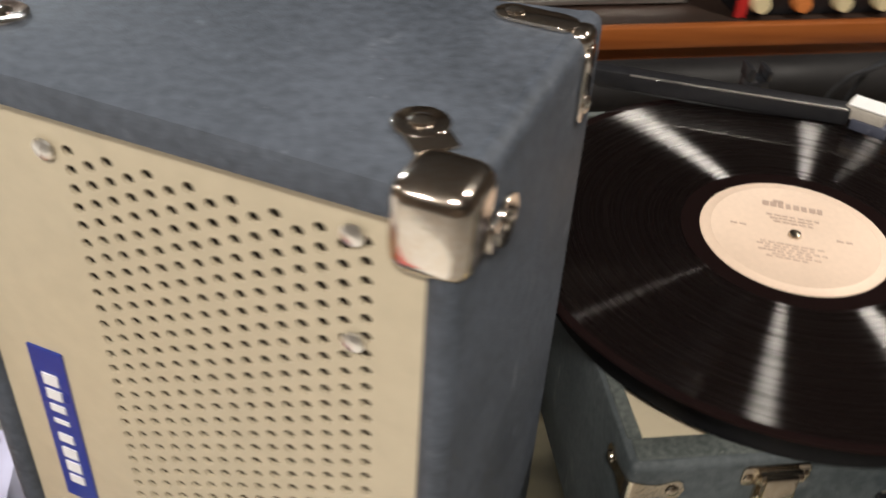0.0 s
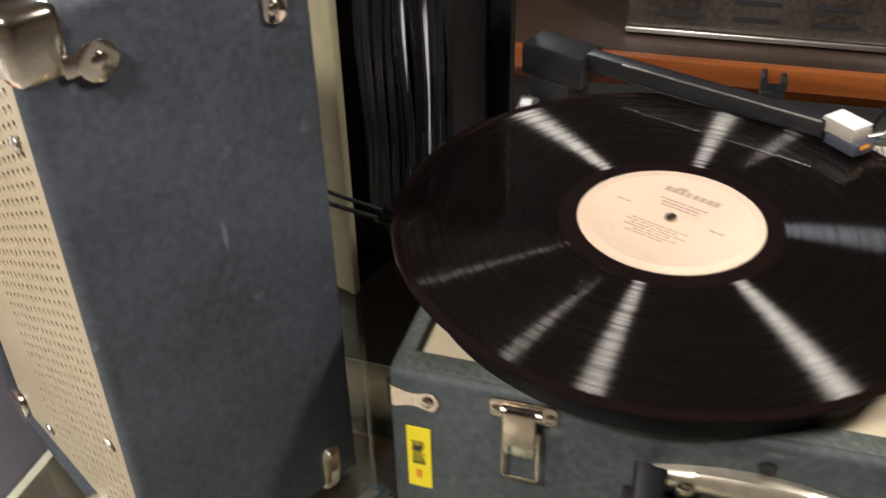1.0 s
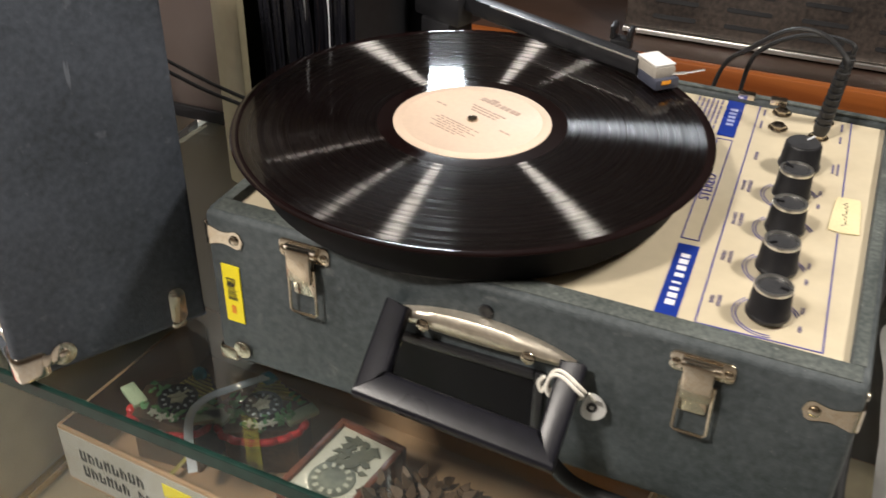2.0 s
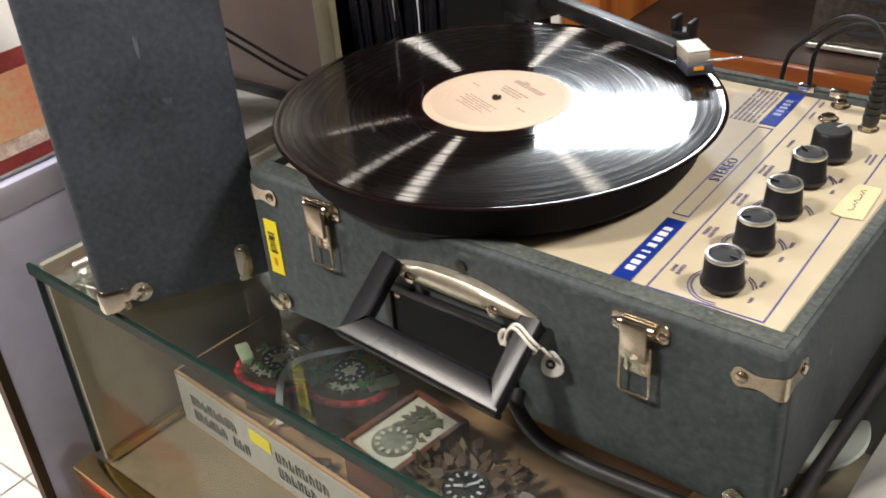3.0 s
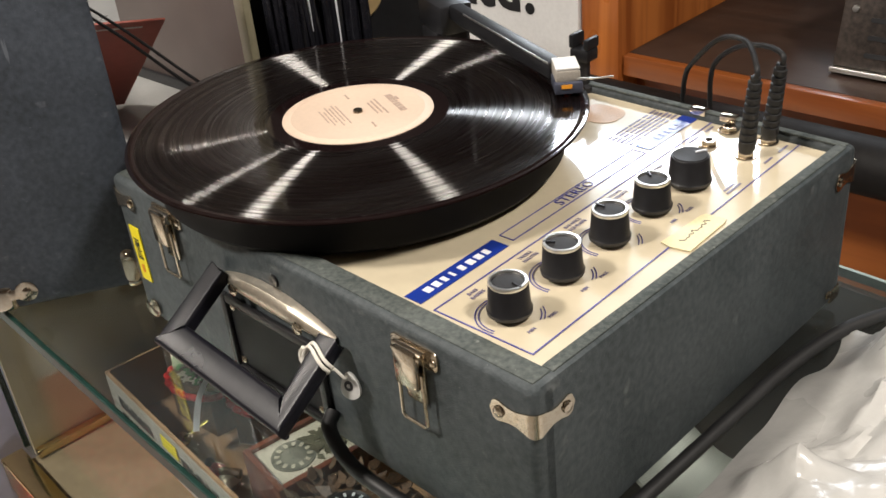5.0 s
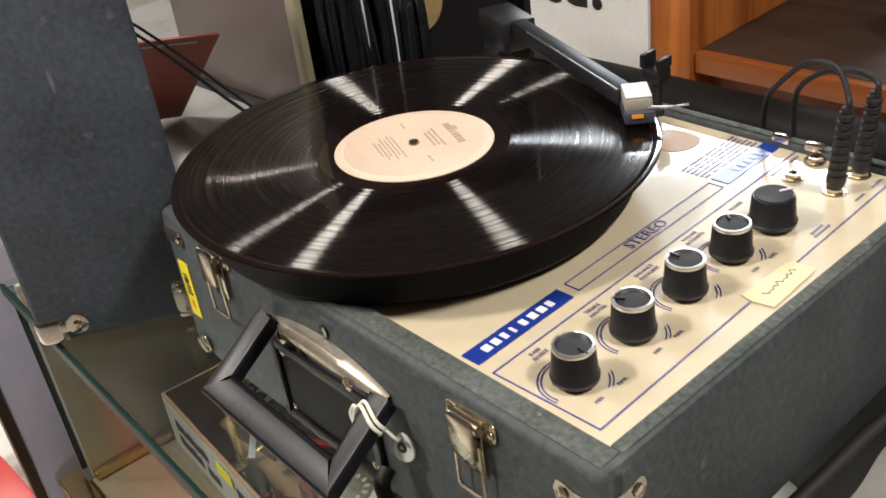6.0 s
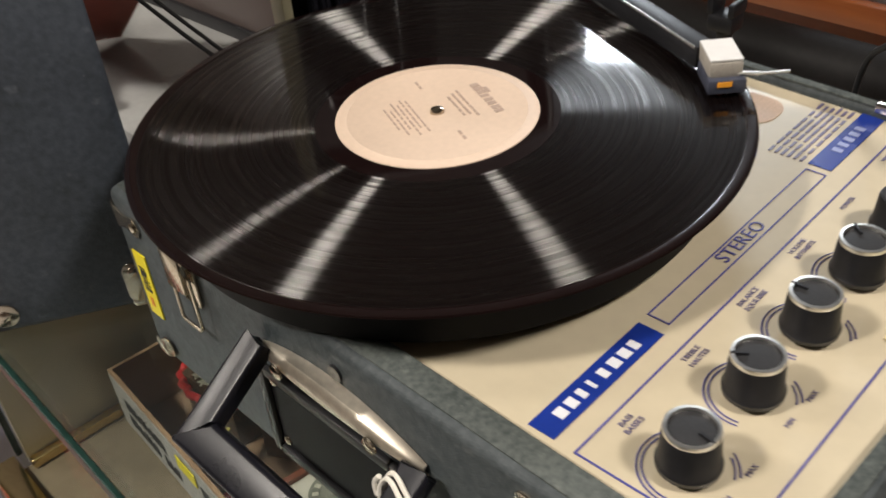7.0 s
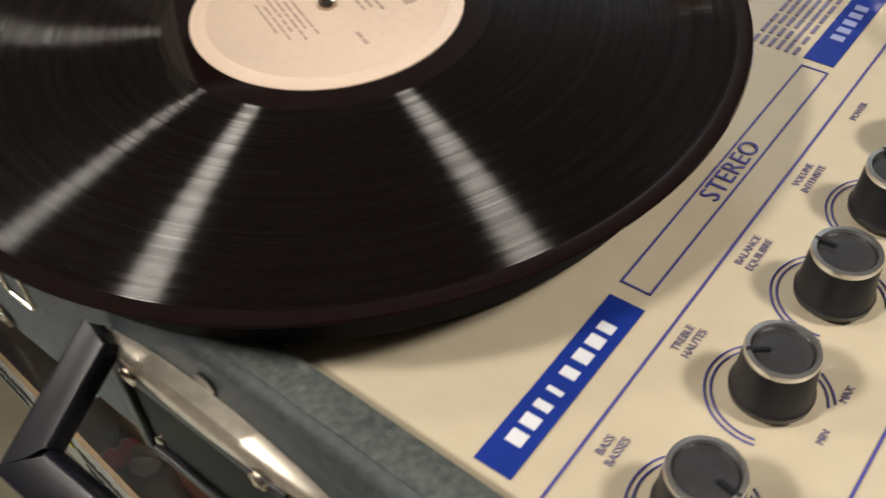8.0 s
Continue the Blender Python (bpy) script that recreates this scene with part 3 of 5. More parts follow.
for (kx, ky), (top_line, low_line) in zip(KNOBS, (("BASS", "BASSES"), ("TREBLE", "HAUTES"), ("BALANCE", "EQUILIBRE"), ("VOLUME", "INTENSITE"))):
    panel_word(top_line, kx - 0.0290, ky + 0.0045, 0.0034, PRINT)
    panel_word(low_line, kx - 0.0252, ky + 0.0045, 0.0034, PRINT)
    arc = []
    for r, a0, a1 in ((0.0160, 120, 285), (0.0178, 135, 285), (0.0160, 20, 60), (0.0178, 25, 62)):
        pts = [(kx + r * math.sin(radians(-a)) * -1, ky + r * math.cos(radians(-a)), ZI + 0.0002) for a in range(a0 + 0, a1 + 1, 7)]
        arc.append(tube([(kx + r * math.cos(radians(a + 90)), ky + r * math.sin(radians(a + 90)), ZI + 0.0002) for a in range(a0 - 90, a1 - 89, 7)], 0.00032, 4, smooth=False))
    bm = arc[0]
    for other in arc[1:]:
        bm = join(bm, other)
    part("dial_arc", bm, LINE, panel, "curved printed scale round a knob")
for (kx, ky) in (KNOBS[0], KNOBS[1], KNOBS[3]):
    panel_word("MIN", kx + 0.0175, ky - 0.0045, 0.0030, PRINT)
    panel_word("MAX", kx + 0.0175, ky + 0.0125, 0.0030, PRINT)
panel_word("POWER", 0.0285, 0.1985, 0.0034, PRINT)
bm = None
for row in range(6):  # small print that cannot be read
    for i in range(7):
        y = 0.2190 + i * 0.0085
        bm = box(-0.0060 - row * 0.0034, -0.0045 - row * 0.0034, y, y + random.uniform(0.005, 0.0078), ZI, ZI + 0.0003, bm=bm)
part("small_print", bm, PRINT, panel, "rows of small violet print", smooth=False)
for x, y, w in ((0.0770, 0.2000, 0.012), (0.0800, 0.2000, 0.016), (0.0250, 0.2480, 0.012), (0.0250, 0.2680, 0.010), (0.0790, 0.2450, 0.010), (0.0790, 0.2650, 0.012)):
    part("socket_print", box(x, x + 0.0014, y - w / 2, y + w / 2, ZI, ZI + 0.0003), PRINT, panel, smooth=False)
part("brown_stain", plate(rounded(0.034, 0.030, 0.012, 5, -0.052, 0.2520), ZI, ZI + 0.0002), material("peach_label", (0.62, 0.42, 0.28), 0.45, var=0.15, scale=200), panel, "peach coloured sticker rubbed pale")

# ---- knobs ----


def knob(ring=True, r=0.0112, pointer=200):
    k = thing("knob", "black control knob with a silver ring round its top" if ring else "plain black power knob", "knob", (0, 0, 0), "control knobs")
    part("shaft", turned([(0, 0.0002), (0.0038, 0.0002), (0.0038, 0.0044), (0, 0.0044)], None, 16), CHROME, k)
    part("skirt", turned([(0, 0.0030), (r * 1.04, 0.0030), (r * 1.06, 0.0050), (r * 0.99, 0.0062), (r * 0.91, 0.0190), (r * 0.86, 0.0200), (0, 0.0200)], None, 40), BLACK, k)
    if ring:
        part("ring", turned([(r * 0.89, 0.0193), (r * 0.915, 0.0199), (r * 0.89, 0.0213), (r * 0.77, 0.0214), (r * 0.75, 0.0201)], None, 40), SILVER, k, "worn silver ring")
    part("cap", turned([(r * 0.86, 0.0185), (r * 0.80, 0.0206), (r * 0.5, 0.0208), (0, 0.0208)] if not ring else [(r * 0.78, 0.0199), (r * 0.5, 0.0203), (0, 0.0203)], None, 40), CAPMAT, k)
    part("pointer", box(0.0035, r * 0.88, -0.0005, 0.0005, 0.0201, 0.0216, m=pose(0, 0, 0, 0, 0, pointer)), BLACK if ring else WHITE, k)
    return k


first = knob()
first.matrix_basis = pose(KNOBS[0][0], KNOBS[0][1], ZP, 0, 0, 150)
for (kx, ky), a in zip(KNOBS[1:], (15, -20, -60)):
    copy_thing(first, pose(kx, ky, ZP, 0, 0, a))
power = knob(False, 0.0128, 60)
power.matrix_basis = pose(0.0560, 0.1905, ZP, 0, 0, 0)

# ---- sockets and plugs ----


def socket():
    s = thing("socket", "round nickel jack socket set in the panel", "socket", (0, 0, 0), "jack sockets")
    part("nut", turned([(0.0032, 0.0012), (0.0032, 0.0036), (0.0046, 0.0036), (0.0054, 0.0030), (0.0056, 0.0), (0.0062, 0.0)], None, 6), CHROME, s)
    part("washer", turned([(0.0030, 0.0002), (0.0030, 0.0010), (0.0068, 0.0010), (0.0070, 0.0002)], None, 24), CHROME, s)
    part("hole", turned([(0, 0.0008), (0.0033, 0.0008), (0.0033, 0.0030)], None, 16), DARKINK, s)
    return s


sock = socket()
sock.matrix_basis = pose(0.0372, 0.2470, ZP)
for sx, sy in ((0.0375, 0.2725), (0.0650, 0.2435), (0.0670, 0.2695)):
    copy_thing(sock, pose(sx, sy, ZP))


def plug(at, lean, ends):
    p = thing("jack_plug", "black ribbed jack plug with a black lead, pushed into a socket", "plug", at, "jack plugs")
    prof = [(0, 0.004), (0.0046, 0.004), (0.0054, 0.007)]
    for i in range(9):
        z = 0.009 + i * 0.0050
        r = 0.0055 - 0.00015 * i
        prof += [(r, z), (r, z + 0.0033), (r - 0.0012, z + 0.0037), (r - 0.0012, z + 0.0046)]
    prof += [(0.0034, 0.0555), (0, 0.0565)]
    m = Matrix.Translation(at) @ pose(0, 0, 0, *lean)
    part("body", turned(prof, m, 16), RUBBER, p)
    part("collar", turned([(0, 0.0006), (0.0040, 0.0006), (0.0040, 0.005), (0, 0.005)], m, 16), CHROME, p)
    tip = m @ Vector((0, 0, 0.0555))
    way = (m.to_3x3() @ Vector((0, 0, 1))) * 0.010
    part("lead", tube([tip - way * 0.4, tip + way * 0.6, *ends], 0.0018, 8), RUBBER, p)
    return p


plug((0.0650, 0.2435, ZP), (4, 5, 0), [(0.052, 0.260, ZP + 0.068), (0.030, 0.269, ZP + 0.064), (0.006, 0.281, ZP + 0.042), (-0.012, 0.298, ZP + 0.018), (-0.020, 0.312, ZP - 0.030), (-0.022, 0.325, GL + 0.004), (-0.03, 0.34, GL + 0.002)])
plug((0.0670, 0.2695, ZP), (3, 6, 0), [(0.056, 0.279, ZP + 0.060), (0.036, 0.284, ZP + 0.055), (0.016, 0.293, ZP + 0.040), (0.006, 0.302, ZP + 0.020), (0.002, 0.314, ZP - 0.030), (0.000, 0.326, GL + 0.004), (0.006, 0.34, GL + 0.002)])

# ---- tape note, sticker ----
tape = thing("tape_note", "yellowed paper tape with a scribble, stuck over the case rim", "note", (0.089, 0.142, ZP))
part("paper", plate([(0.0795, 0.1215), (0.0862, 0.1195), (0.0975, 0.1215), (0.0970, 0.1600), (0.0960, 0.1632), (0.0835, 0.1630), (0.0820, 0.1590)], ZP + 0.0005, ZP + 0.0011), NOTE, tape)
part("scribble", tube([(0.0895, 0.128 + 0.0022 * i, ZP + 0.0011 + 0.0) if i % 2 else (0.0868 + 0.001 * (i % 3), 0.128 + 0.0022 * i, ZP + 0.0011) for i in range(14)], 0.0003, 4), DARKINK, tape, "scribbled pen strokes")
YF = Y0 - 0.0002
sticker = thing("price_sticker", "bright yellow sticker with printed lines on the case front", "sticker", (-0.2525, YF, ZP - 0.055))
part("paper", box(-0.2590, -0.2462, YF - 0.0006, YF + 0.0004, ZP - 0.0735, ZP - 0.0300), YELLOW, sticker, smooth=False)
bm = None
for i in range(12):
    z = ZP - 0.0405 - i * 0.0014
    bm = box(-0.2565 + random.uniform(0, 0.001), -0.2500 + random.uniform(-0.001, 0.001), YF - 0.0009, YF - 0.0005, z, z + random.uniform(0.0004, 0.0010), bm=bm)
part("printed_bars", bm, DARKINK, sticker, smooth=False)
part("price_bars", box(-0.2545, -0.2515, YF - 0.0009, YF - 0.0005, ZP - 0.0665, ZP - 0.0605), material("orange_ink", (0.75, 0.25, 0.02), 0.5), sticker, smooth=False)

# ---- corner fittings, latches, handle ----
FRONT = Matrix(((1, 0, 0, 0), (0, 0, -1, 0), (0, 1, 0, 0), (0, 0, 0, 1)))  # x, y of a plate to x, z of the case front


def rivet(at, normal, r=0.0034, parent=None, mat=None):
    m = Matrix.Translation(at) @ Vector(normal).to_track_quat("Z", "Y").to_matrix().to_4x4()
    return part("rivet", turned([(r, 0), (r * 0.92, 0.0009), (r * 0.45, 0.0016), (0, 0.0017)], m, 16), mat or CHROME, parent)


def corner_guard(x, y, z, sx, sy, name="corner_guard", span=0.027, h=0.013):
    """A bent metal strip round an upright edge of the case, with a rivet at each end."""
    g = thing(name, "worn nickel corner guard riveted to the case", "corner guard", (x, y, z), "case corner guards")
    pts, half, bend = [], [], 0.0045
    for i in range(33):
        t = (i / 16 - 1) * span  # along the strip, nought at the corner
        w = abs(t) / span
        a = max(-1.0, min(1.0, t / (bend * 0.785))) * math.pi / 4 + math.pi / 4
        if abs(t) <= bend * 0.785:
            pts.append((-bend + bend * math.sin(a), bend - bend * math.cos(a)))
        else:
            over = abs(t) - bend * 0.785
            pts.append((-bend - over, 0.0) if t < 0 else (0.0, bend + over))
        k = 0.43 + 0.11 * math.cos(2 * math.pi * w)
        half.append(h * max(0.05, k * math.sqrt(max(0.0, 1 - (max(0.0, w - 0.78) / 0.22) ** 2))))
    bm = bmesh.new()
    rows = []
    for (u, v), k in zip(pts, half):
        px, py = x + sx * (0.0012 + u), y + sy * (0.0012 - v)
        rows.append((bm.verts.new((px, py, z - k)), bm.verts.new((px, py, z)), bm.verts.new((px, py, z + k))))
    for a, b in zip(rows, rows[1:]):
        bm.faces.new((a[0], b[0], b[1], a[1])), bm.faces.new((a[1], b[1], b[2], a[2]))
    bmesh.ops.recalc_face_normals(bm, faces=bm.faces)
    bmesh.ops.solidify(bm, geom=bm.faces[:], thickness=0.0009)
    part("strip", bm, CHROME, g)
    rivet((x - sx * (span - 0.006), y + sy * 0.0014, z), (0, sy, 0), 0.0032, g)
    rivet((x + sx * 0.0014, y - sy * (span - 0.006), z), (sx, 0, 0), 0.0032, g)
    return g


case_fittings = [corner_guard(X1, Y0, ZP - 0.0145, 1, -1), corner_guard(X0, Y0, ZP - 0.010, -1, -1), corner_guard(X1, Y1, ZP - 0.012, 1, 1)]


def low_guard(x, y, sx, sy):
    """A pressed cap over a bottom corner, with two riveted ears."""
    g = thing("corner_guard", "nickel bottom corner cap with riveted ears", "corner guard", (x, y, ZB), "case corner guards")
    t = 0.0012
    bm = box(min(x + sx * t, x - sx * 0.013), max(x + sx * t, x - sx * 0.013), min(y + sy * t, y - sy * 0.013), max(y + sy * t, y - sy * 0.013), ZB - t, ZB + 0.011, 0.003)
    part("cap", bm, CHROME, g)
    part("ear", plate(rounded(0.012, 0.013, 0.0058, 5, x - sx * 0.018, ZB + 0.0125), 0, 0.0012, 0.0004, Matrix.Translation((0, y + sy * 0.0011, 0)) @ FRONT), CHROME, g)
    rivet((x - sx * 0.019, y + sy * 0.0016, ZB + 0.0130), (0, sy, 0), 0.0030, g)
    rivet((x + sx * 0.0012, y - sy * 0.019, ZB + 0.0110), (sx, 0, 0), 0.0030, g)
    return g


case_fittings += [low_guard(X0, Y0, -1, -1), low_guard(X1, Y0, 1, -1), low_guard(X1, Y1, 1, 1)]


def latch(cx, top):
    g = thing("draw_latch", "nickel draw latch with a hanging wire loop on the case front", "latch", (cx, Y0, top - 0.02), "case latches")
    y = Y0
    part("plate", plate(rounded(0.033, 0.012, 0.003, 4, cx, top - 0.006), 0, 0.0014, 0.0004, Matrix.Translation((0, y, 0)) @ FRONT), CHROME, g)
    part("plate", plate(rounded(0.015, 0.032, 0.002, 4, cx - 0.001, top - 0.021), 0, 0.0018, 0.0005, Matrix.Translation((0, y, 0)) @ FRONT), CHROME, g)
    part("hinge", tube([(cx - 0.010, y - 0.004, top - 0.004), (cx + 0.010, y - 0.004, top - 0.004)], 0.0034, 12, smooth=False), CHROME, g)
    part("lever", box(cx - 0.0085, cx + 0.0075, y - 0.0085, y - 0.0045, top - 0.024, top - 0.001, 0.0014), CHROME, g)
    for dx in (-0.0135, 0.0135):
        rivet((cx + dx, y - 0.0014, top - 0.0065), (0, -1, 0), 0.0026, g)
    yy = y - 0.0052
    part("wire_loop", tube([(cx - 0.0085, yy, top - 0.014), (cx - 0.0090, yy, top - 0.046), (cx - 0.0070, yy, top - 0.0480), (cx + 0.0070, yy, top - 0.0480), (cx + 0.0090, yy, top - 0.046), (cx + 0.0085, yy, top - 0.014)], 0.0010, 8, smooth=False), CHROME, g)
    return g


case_fittings += [latch(-0.1985, ZP + 0.0020), latch(0.0320, ZP - 0.0005)]

handle = thing("carrying_handle", "dark plastic swing handle with a nickel strap, folded out", "handle", (-0.085, Y0, ZP - 0.03))
HTL, HTR = Vector((-0.1435, Y0 - 0.0045, ZP - 0.0195)), Vector((-0.0250, Y0 - 0.0045, ZP - 0.0270))
HBL, HBR = Vector((-0.1405, -0.0720, ZP - 0.0490)), Vector((-0.0264, -0.0690, ZP - 0.0610))


ins = (HTR - HTL).normalized()
outw = HBL - HTL
outw = (outw - ins * outw.dot(ins)).normalized()
facing = ins.cross(outw).normalized()


def mitred(outer, inner, thick, chamfer):
    """A bar of the handle between two mitred ends: its outer and inner edges, raised along the facing of the handle."""
    ring = [outer[0], outer[1], inner[1], inner[0]]
    mid = sum(ring, Vector()) / 4
    bm = bmesh.new()
    rows = []
    for d, k in [(s * (thick / 2 - chamfer * (1 - math.cos(w))), chamfer * (1 - math.sin(w))) for s, w in [(-1, 0), (-1, 0.4), (-1, 0.8), (-1, 1.2), (-1, 1.5708), (1, 1.5708), (1, 1.2), (1, 0.8), (1, 0.4), (1, 0)]]:
        across = ((inner[0] + inner[1]) - (outer[0] + outer[1])).normalized()
        rows.append([bm.verts.new(q + facing * d + across * (k if i < 2 else -k)) for i, q in enumerate(ring)])
    for a, b in zip(rows, rows[1:]):
        for i in range(4):
            j = (i + 1) % 4
            bm.faces.new((a[i], a[j], b[j], b[i]))
    bm.faces.new(rows[0][::-1]), bm.faces.new(rows[-1])
    return bm


AW, GW = 0.0150, 0.0185
ITL, ITR = HTL + ins * AW, HTR - ins * AW
IBL, IBR = HBL + ins * AW * 0.92 - outw * GW, HBR - ins * AW * 0.92 - outw * GW
part("side_arm", mitred((HTL, HBL), (ITL, IBL), 0.0100, 0.0024), SATIN, handle)
part("side_arm", mitred((HTR, HBR), (ITR, IBR), 0.0100, 0.0024), SATIN, handle)
part("grip", mitred((HBL, HBR), (IBL, IBR), 0.0104, 0.0028), SATIN, handle, "broad satin grip bar")
rows = []
bm = bmesh.new()
for i in range(25):  # the strap, arched along its upper edge
    t = i / 24
    x = -0.1400 + t * 0.1080
    up = ZP - 0.0240 + 0.0105 * math.sin(math.pi * t) ** 0.8 - 0.002 * t
    lo = ZP - 0.0325 - 0.0015 * math.sin(math.pi * t)
    bow = 0.0065 * math.sin(math.pi * t) ** 0.6
    prof = [(0.0006, lo), (0.0016 + bow * 0.5, lo + 0.15 * (up - lo)), (0.0028 + bow, lo + 0.55 * (up - lo)), (0.0025 + bow * 0.95, up - 0.20 * (up - lo)), (0.0016 + bow * 0.7, up - 0.05 * (up - lo)), (0.0004, up)]
    rows.append([bm.verts.new((x, Y0 - d, z)) for d, z in prof])
for a, b in zip(rows, rows[1:]):
    for k in range(5):
        bm.faces.new((a[k], b[k], b[k + 1], a[k + 1]))
bmesh.ops.recalc_face_normals(bm, faces=bm.faces)
bmesh.ops.solidify(bm, geom=bm.faces[:], thickness=0.0008)
part("strap", bm, STRAPMETAL, handle, "arched nickel strap with two rivets")
rivet((-0.1190, Y0 - 0.0088, ZP - 0.0250), (0, -1, 0), 0.0042, handle)
rivet((-0.0570, Y0 - 0.0088, ZP - 0.0265), (0, -1, 0), 0.0042, handle)
tray = thing("handle_recess", "black moulded recess behind the carrying handle", "recess", (-0.098, Y0, ZP - 0.075))
bm = None
RX0, RX1, RZ0, RZ1 = -0.1480, -0.0480, ZP - 0.1000, ZP - 0.0400
for a in ((RX0, RX0 + 0.006, RZ0, RZ1), (RX1 - 0.006, RX1, RZ0, RZ1), (RX0 + 0.006, RX1 - 0.006, RZ1 - 0.006, RZ1), (RX0 + 0.006, RX1 - 0.006, RZ0, RZ0 + 0.006)):
    bm = box(a[0], a[1], Y0 - 0.0042, Y0 + 0.0002, a[2], a[3], 0.0015, bm=bm)
part("frame", bm, BLACK, tray)
# no real hollow: the black plate stands in for the recess's shade
part("well", box(RX0 + 0.005, RX1 - 0.005, Y0 - 0.0012, Y0 + 0.0002, RZ0 + 0.005, RZ1 - 0.005), DEEPBLACK, tray, "flat black plate with the well's shade in its colour", smooth=False)
for rx, rz in ((RX0 + 0.010, RZ1 - 0.009), (RX0 + 0.010, RZ0 + 0.010), (RX1 - 0.010, RZ0 + 0.010)):
    rivet((rx, Y0 - 0.0012, rz), (0, -1, 0), 0.0028, tray)
part("screw", turned([(0.0042, 0), (0.0040, 0.0012), (0.0015, 0.0014), (0, 0.0008)], Matrix.Translation((-0.0850, Y0, ZP - 0.0100)) @ pose(0, 0, 0, 90, 0, 0), 20), BLACK, player, "dark screw on the case front")
tag = thing("string_tag", "round white price tag tied to the handle with cord", "tag", (-0.0245, -0.026, ZP - 0.045))
k = HTR.lerp(HBR, 0.20) - ins * 0.0075
ringm = []
for i in range(15):
    a = 2 * math.pi * i / 14
    ringm.append(k + ins * (0.0100 * math.cos(a)) + Vector((0, 0.0, 1)) * (0.0072 * math.sin(a)) + outw * (0.002 * math.sin(2 * a)))
bm = tube(ringm, 0.0011, 6)
bm = tube([q + outw * 0.0035 + Vector((0, 0, 0.001)) for q in ringm[::-1]], 0.0011, 6, bm=bm)
part("loop", bm, STRING, tag, "white cord wound round the handle arm")
part("knot", tube([k - ins * 0.0125 + Vector((0, -0.001, 0.002)), k - ins * 0.015 + Vector((0, -0.002, -0.003)), k - ins * 0.0125 + Vector((0, -0.003, -0.007)), k - ins * 0.0105 + Vector((0, -0.002, -0.002))], 0.0012, 6), STRING, tag)
TC = Vector((-0.0195, -0.0250, ZP - 0.0495))
part("cord", tube([k + ins * 0.0125, k + ins * 0.0155 + Vector((0, 0.003, -0.006)), TC + Vector((-0.001, 0, 0.006))], 0.0009, 6), STRING, tag)
TM = Matrix.Translation(TC) @ pose(0, 0, 0, 78, 0, 12)
part("disc", plate([(0.0078 * math.cos(a) * (0.85 + 0.25 * math.cos(a + 0.9)), 0.0078 * math.sin(a) * 1.05) for a in (2 * math.pi * i / 28 for i in range(28))], -0.0006, 0.0006, 0.0002, TM), CARDWHITE, tag)
part("eyelet", turned([(0.0012, -0.0009), (0.0030, -0.0009), (0.0030, 0.0010), (0.0012, 0.0010)], TM, 16), DARKINK, tag, "dark eyelet of the tag")

# ---- the case stands two degrees askew of the print on its panel ----
ASKEW = Matrix.Translation((-0.155, 0, 0)) @ pose(0, 0, 0, 0, 0, -2.0) @ Matrix.Translation((0.155, 0, 0))
for ob in [player, sticker, handle, tray, tag, *case_fittings]:
    ob.matrix_basis = ASKEW @ ob.matrix_basis
for ob in [*panel.children, platter, spindle]:
    ob.matrix_basis = ASKEW.inverted() @ ob.matrix_basis

# ---- power lead of the player ----
lead = thing("power_lead", "thick black rubber mains lead lying on the glass", "cable", (0.05, -0.04, GL))
part("cable", tube([(-0.0470, Y0 - 0.006, ZP - 0.0850), (-0.0420, -0.0330, ZP - 0.0900), (-0.0250, -0.0350, GL + 0.010), (0.0050, -0.0345, GL + 0.0046), (0.0550, -0.0330, GL + 0.0046), (0.0950, -0.0310, GL + 0.0046), (0.1140, -0.0180, GL + 0.0046), (0.1165, 0.0300, GL + 0.0046), (0.1195, 0.0800, GL + 0.0046), (0.1230, 0.1340, GL + 0.0050), (0.1280, 0.2030, GL + 0.0050), (0.1420, 0.2650, GL + 0.0050), (0.1750, 0.3100, GL + 0.0050), (0.2500, 0.3300, GL + 0.0046)], 0.0045, 14), RUBBER, lead)

# ---- the speaker with the perforated front ----
SU, SV = Vector((-0.8459, 0.5333, 0)), Vector((0.5333, 0.8459, 0))  # along its front to the viewer's left, and towards its back
SO = Vector((-0.3700, -0.0895, 0))                                  # front edge beside the record player
SW, SD, SZ0, SZ1 = 0.1920, 0.1280, GL + 0.0062, 1.2800
SM = Matrix((SU, SV, Vector((0, 0, 1)))).transposed().to_4x4()
SM.translation = SO
spk = thing("speaker", "slate-blue speaker box with a perforated beige front on the counter", "speaker", SO + SU * SW / 2 + SV * SD / 2 + Vector((0, 0, GL)))
SL = 0.0850  # depth at the far side, where the back slants in
part("side_panel", box(0, 0.0110, 0, SD, SZ0, SZ1, 0.0052, m=SM, segs=3), SPKCLOTH, spk, "slate-blue leathercloth side with scuffs")
part("side_panel", box(SW - 0.0110, SW, 0, SL, SZ0, SZ1, 0.0052, m=SM, segs=3), SPKCLOTH, spk)
lid_shape = [(0.003, 0.0002), (SW - 0.003, 0.0002), (SW - 0.003, SL), (0.003, SD)]
part("top_panel", plate(lid_shape, SZ1 - 0.0110, SZ1 - 0.0001, 0.0045, SM), SPKCLOTH, spk)
part("bottom_panel", plate(lid_shape, SZ0 + 0.0001, SZ0 + 0.0075, 0.0, SM), SPKCLOTH, spk)
part("back_panel", plate([(0.003, SD - 0.008), (SW - 0.003, SL - 0.008), (SW - 0.003, SL - 0.001), (0.003, SD - 0.001)], SZ0 + 0.003, SZ1 - 0.003, 0.0, SM), SPKCLOTH, spk)
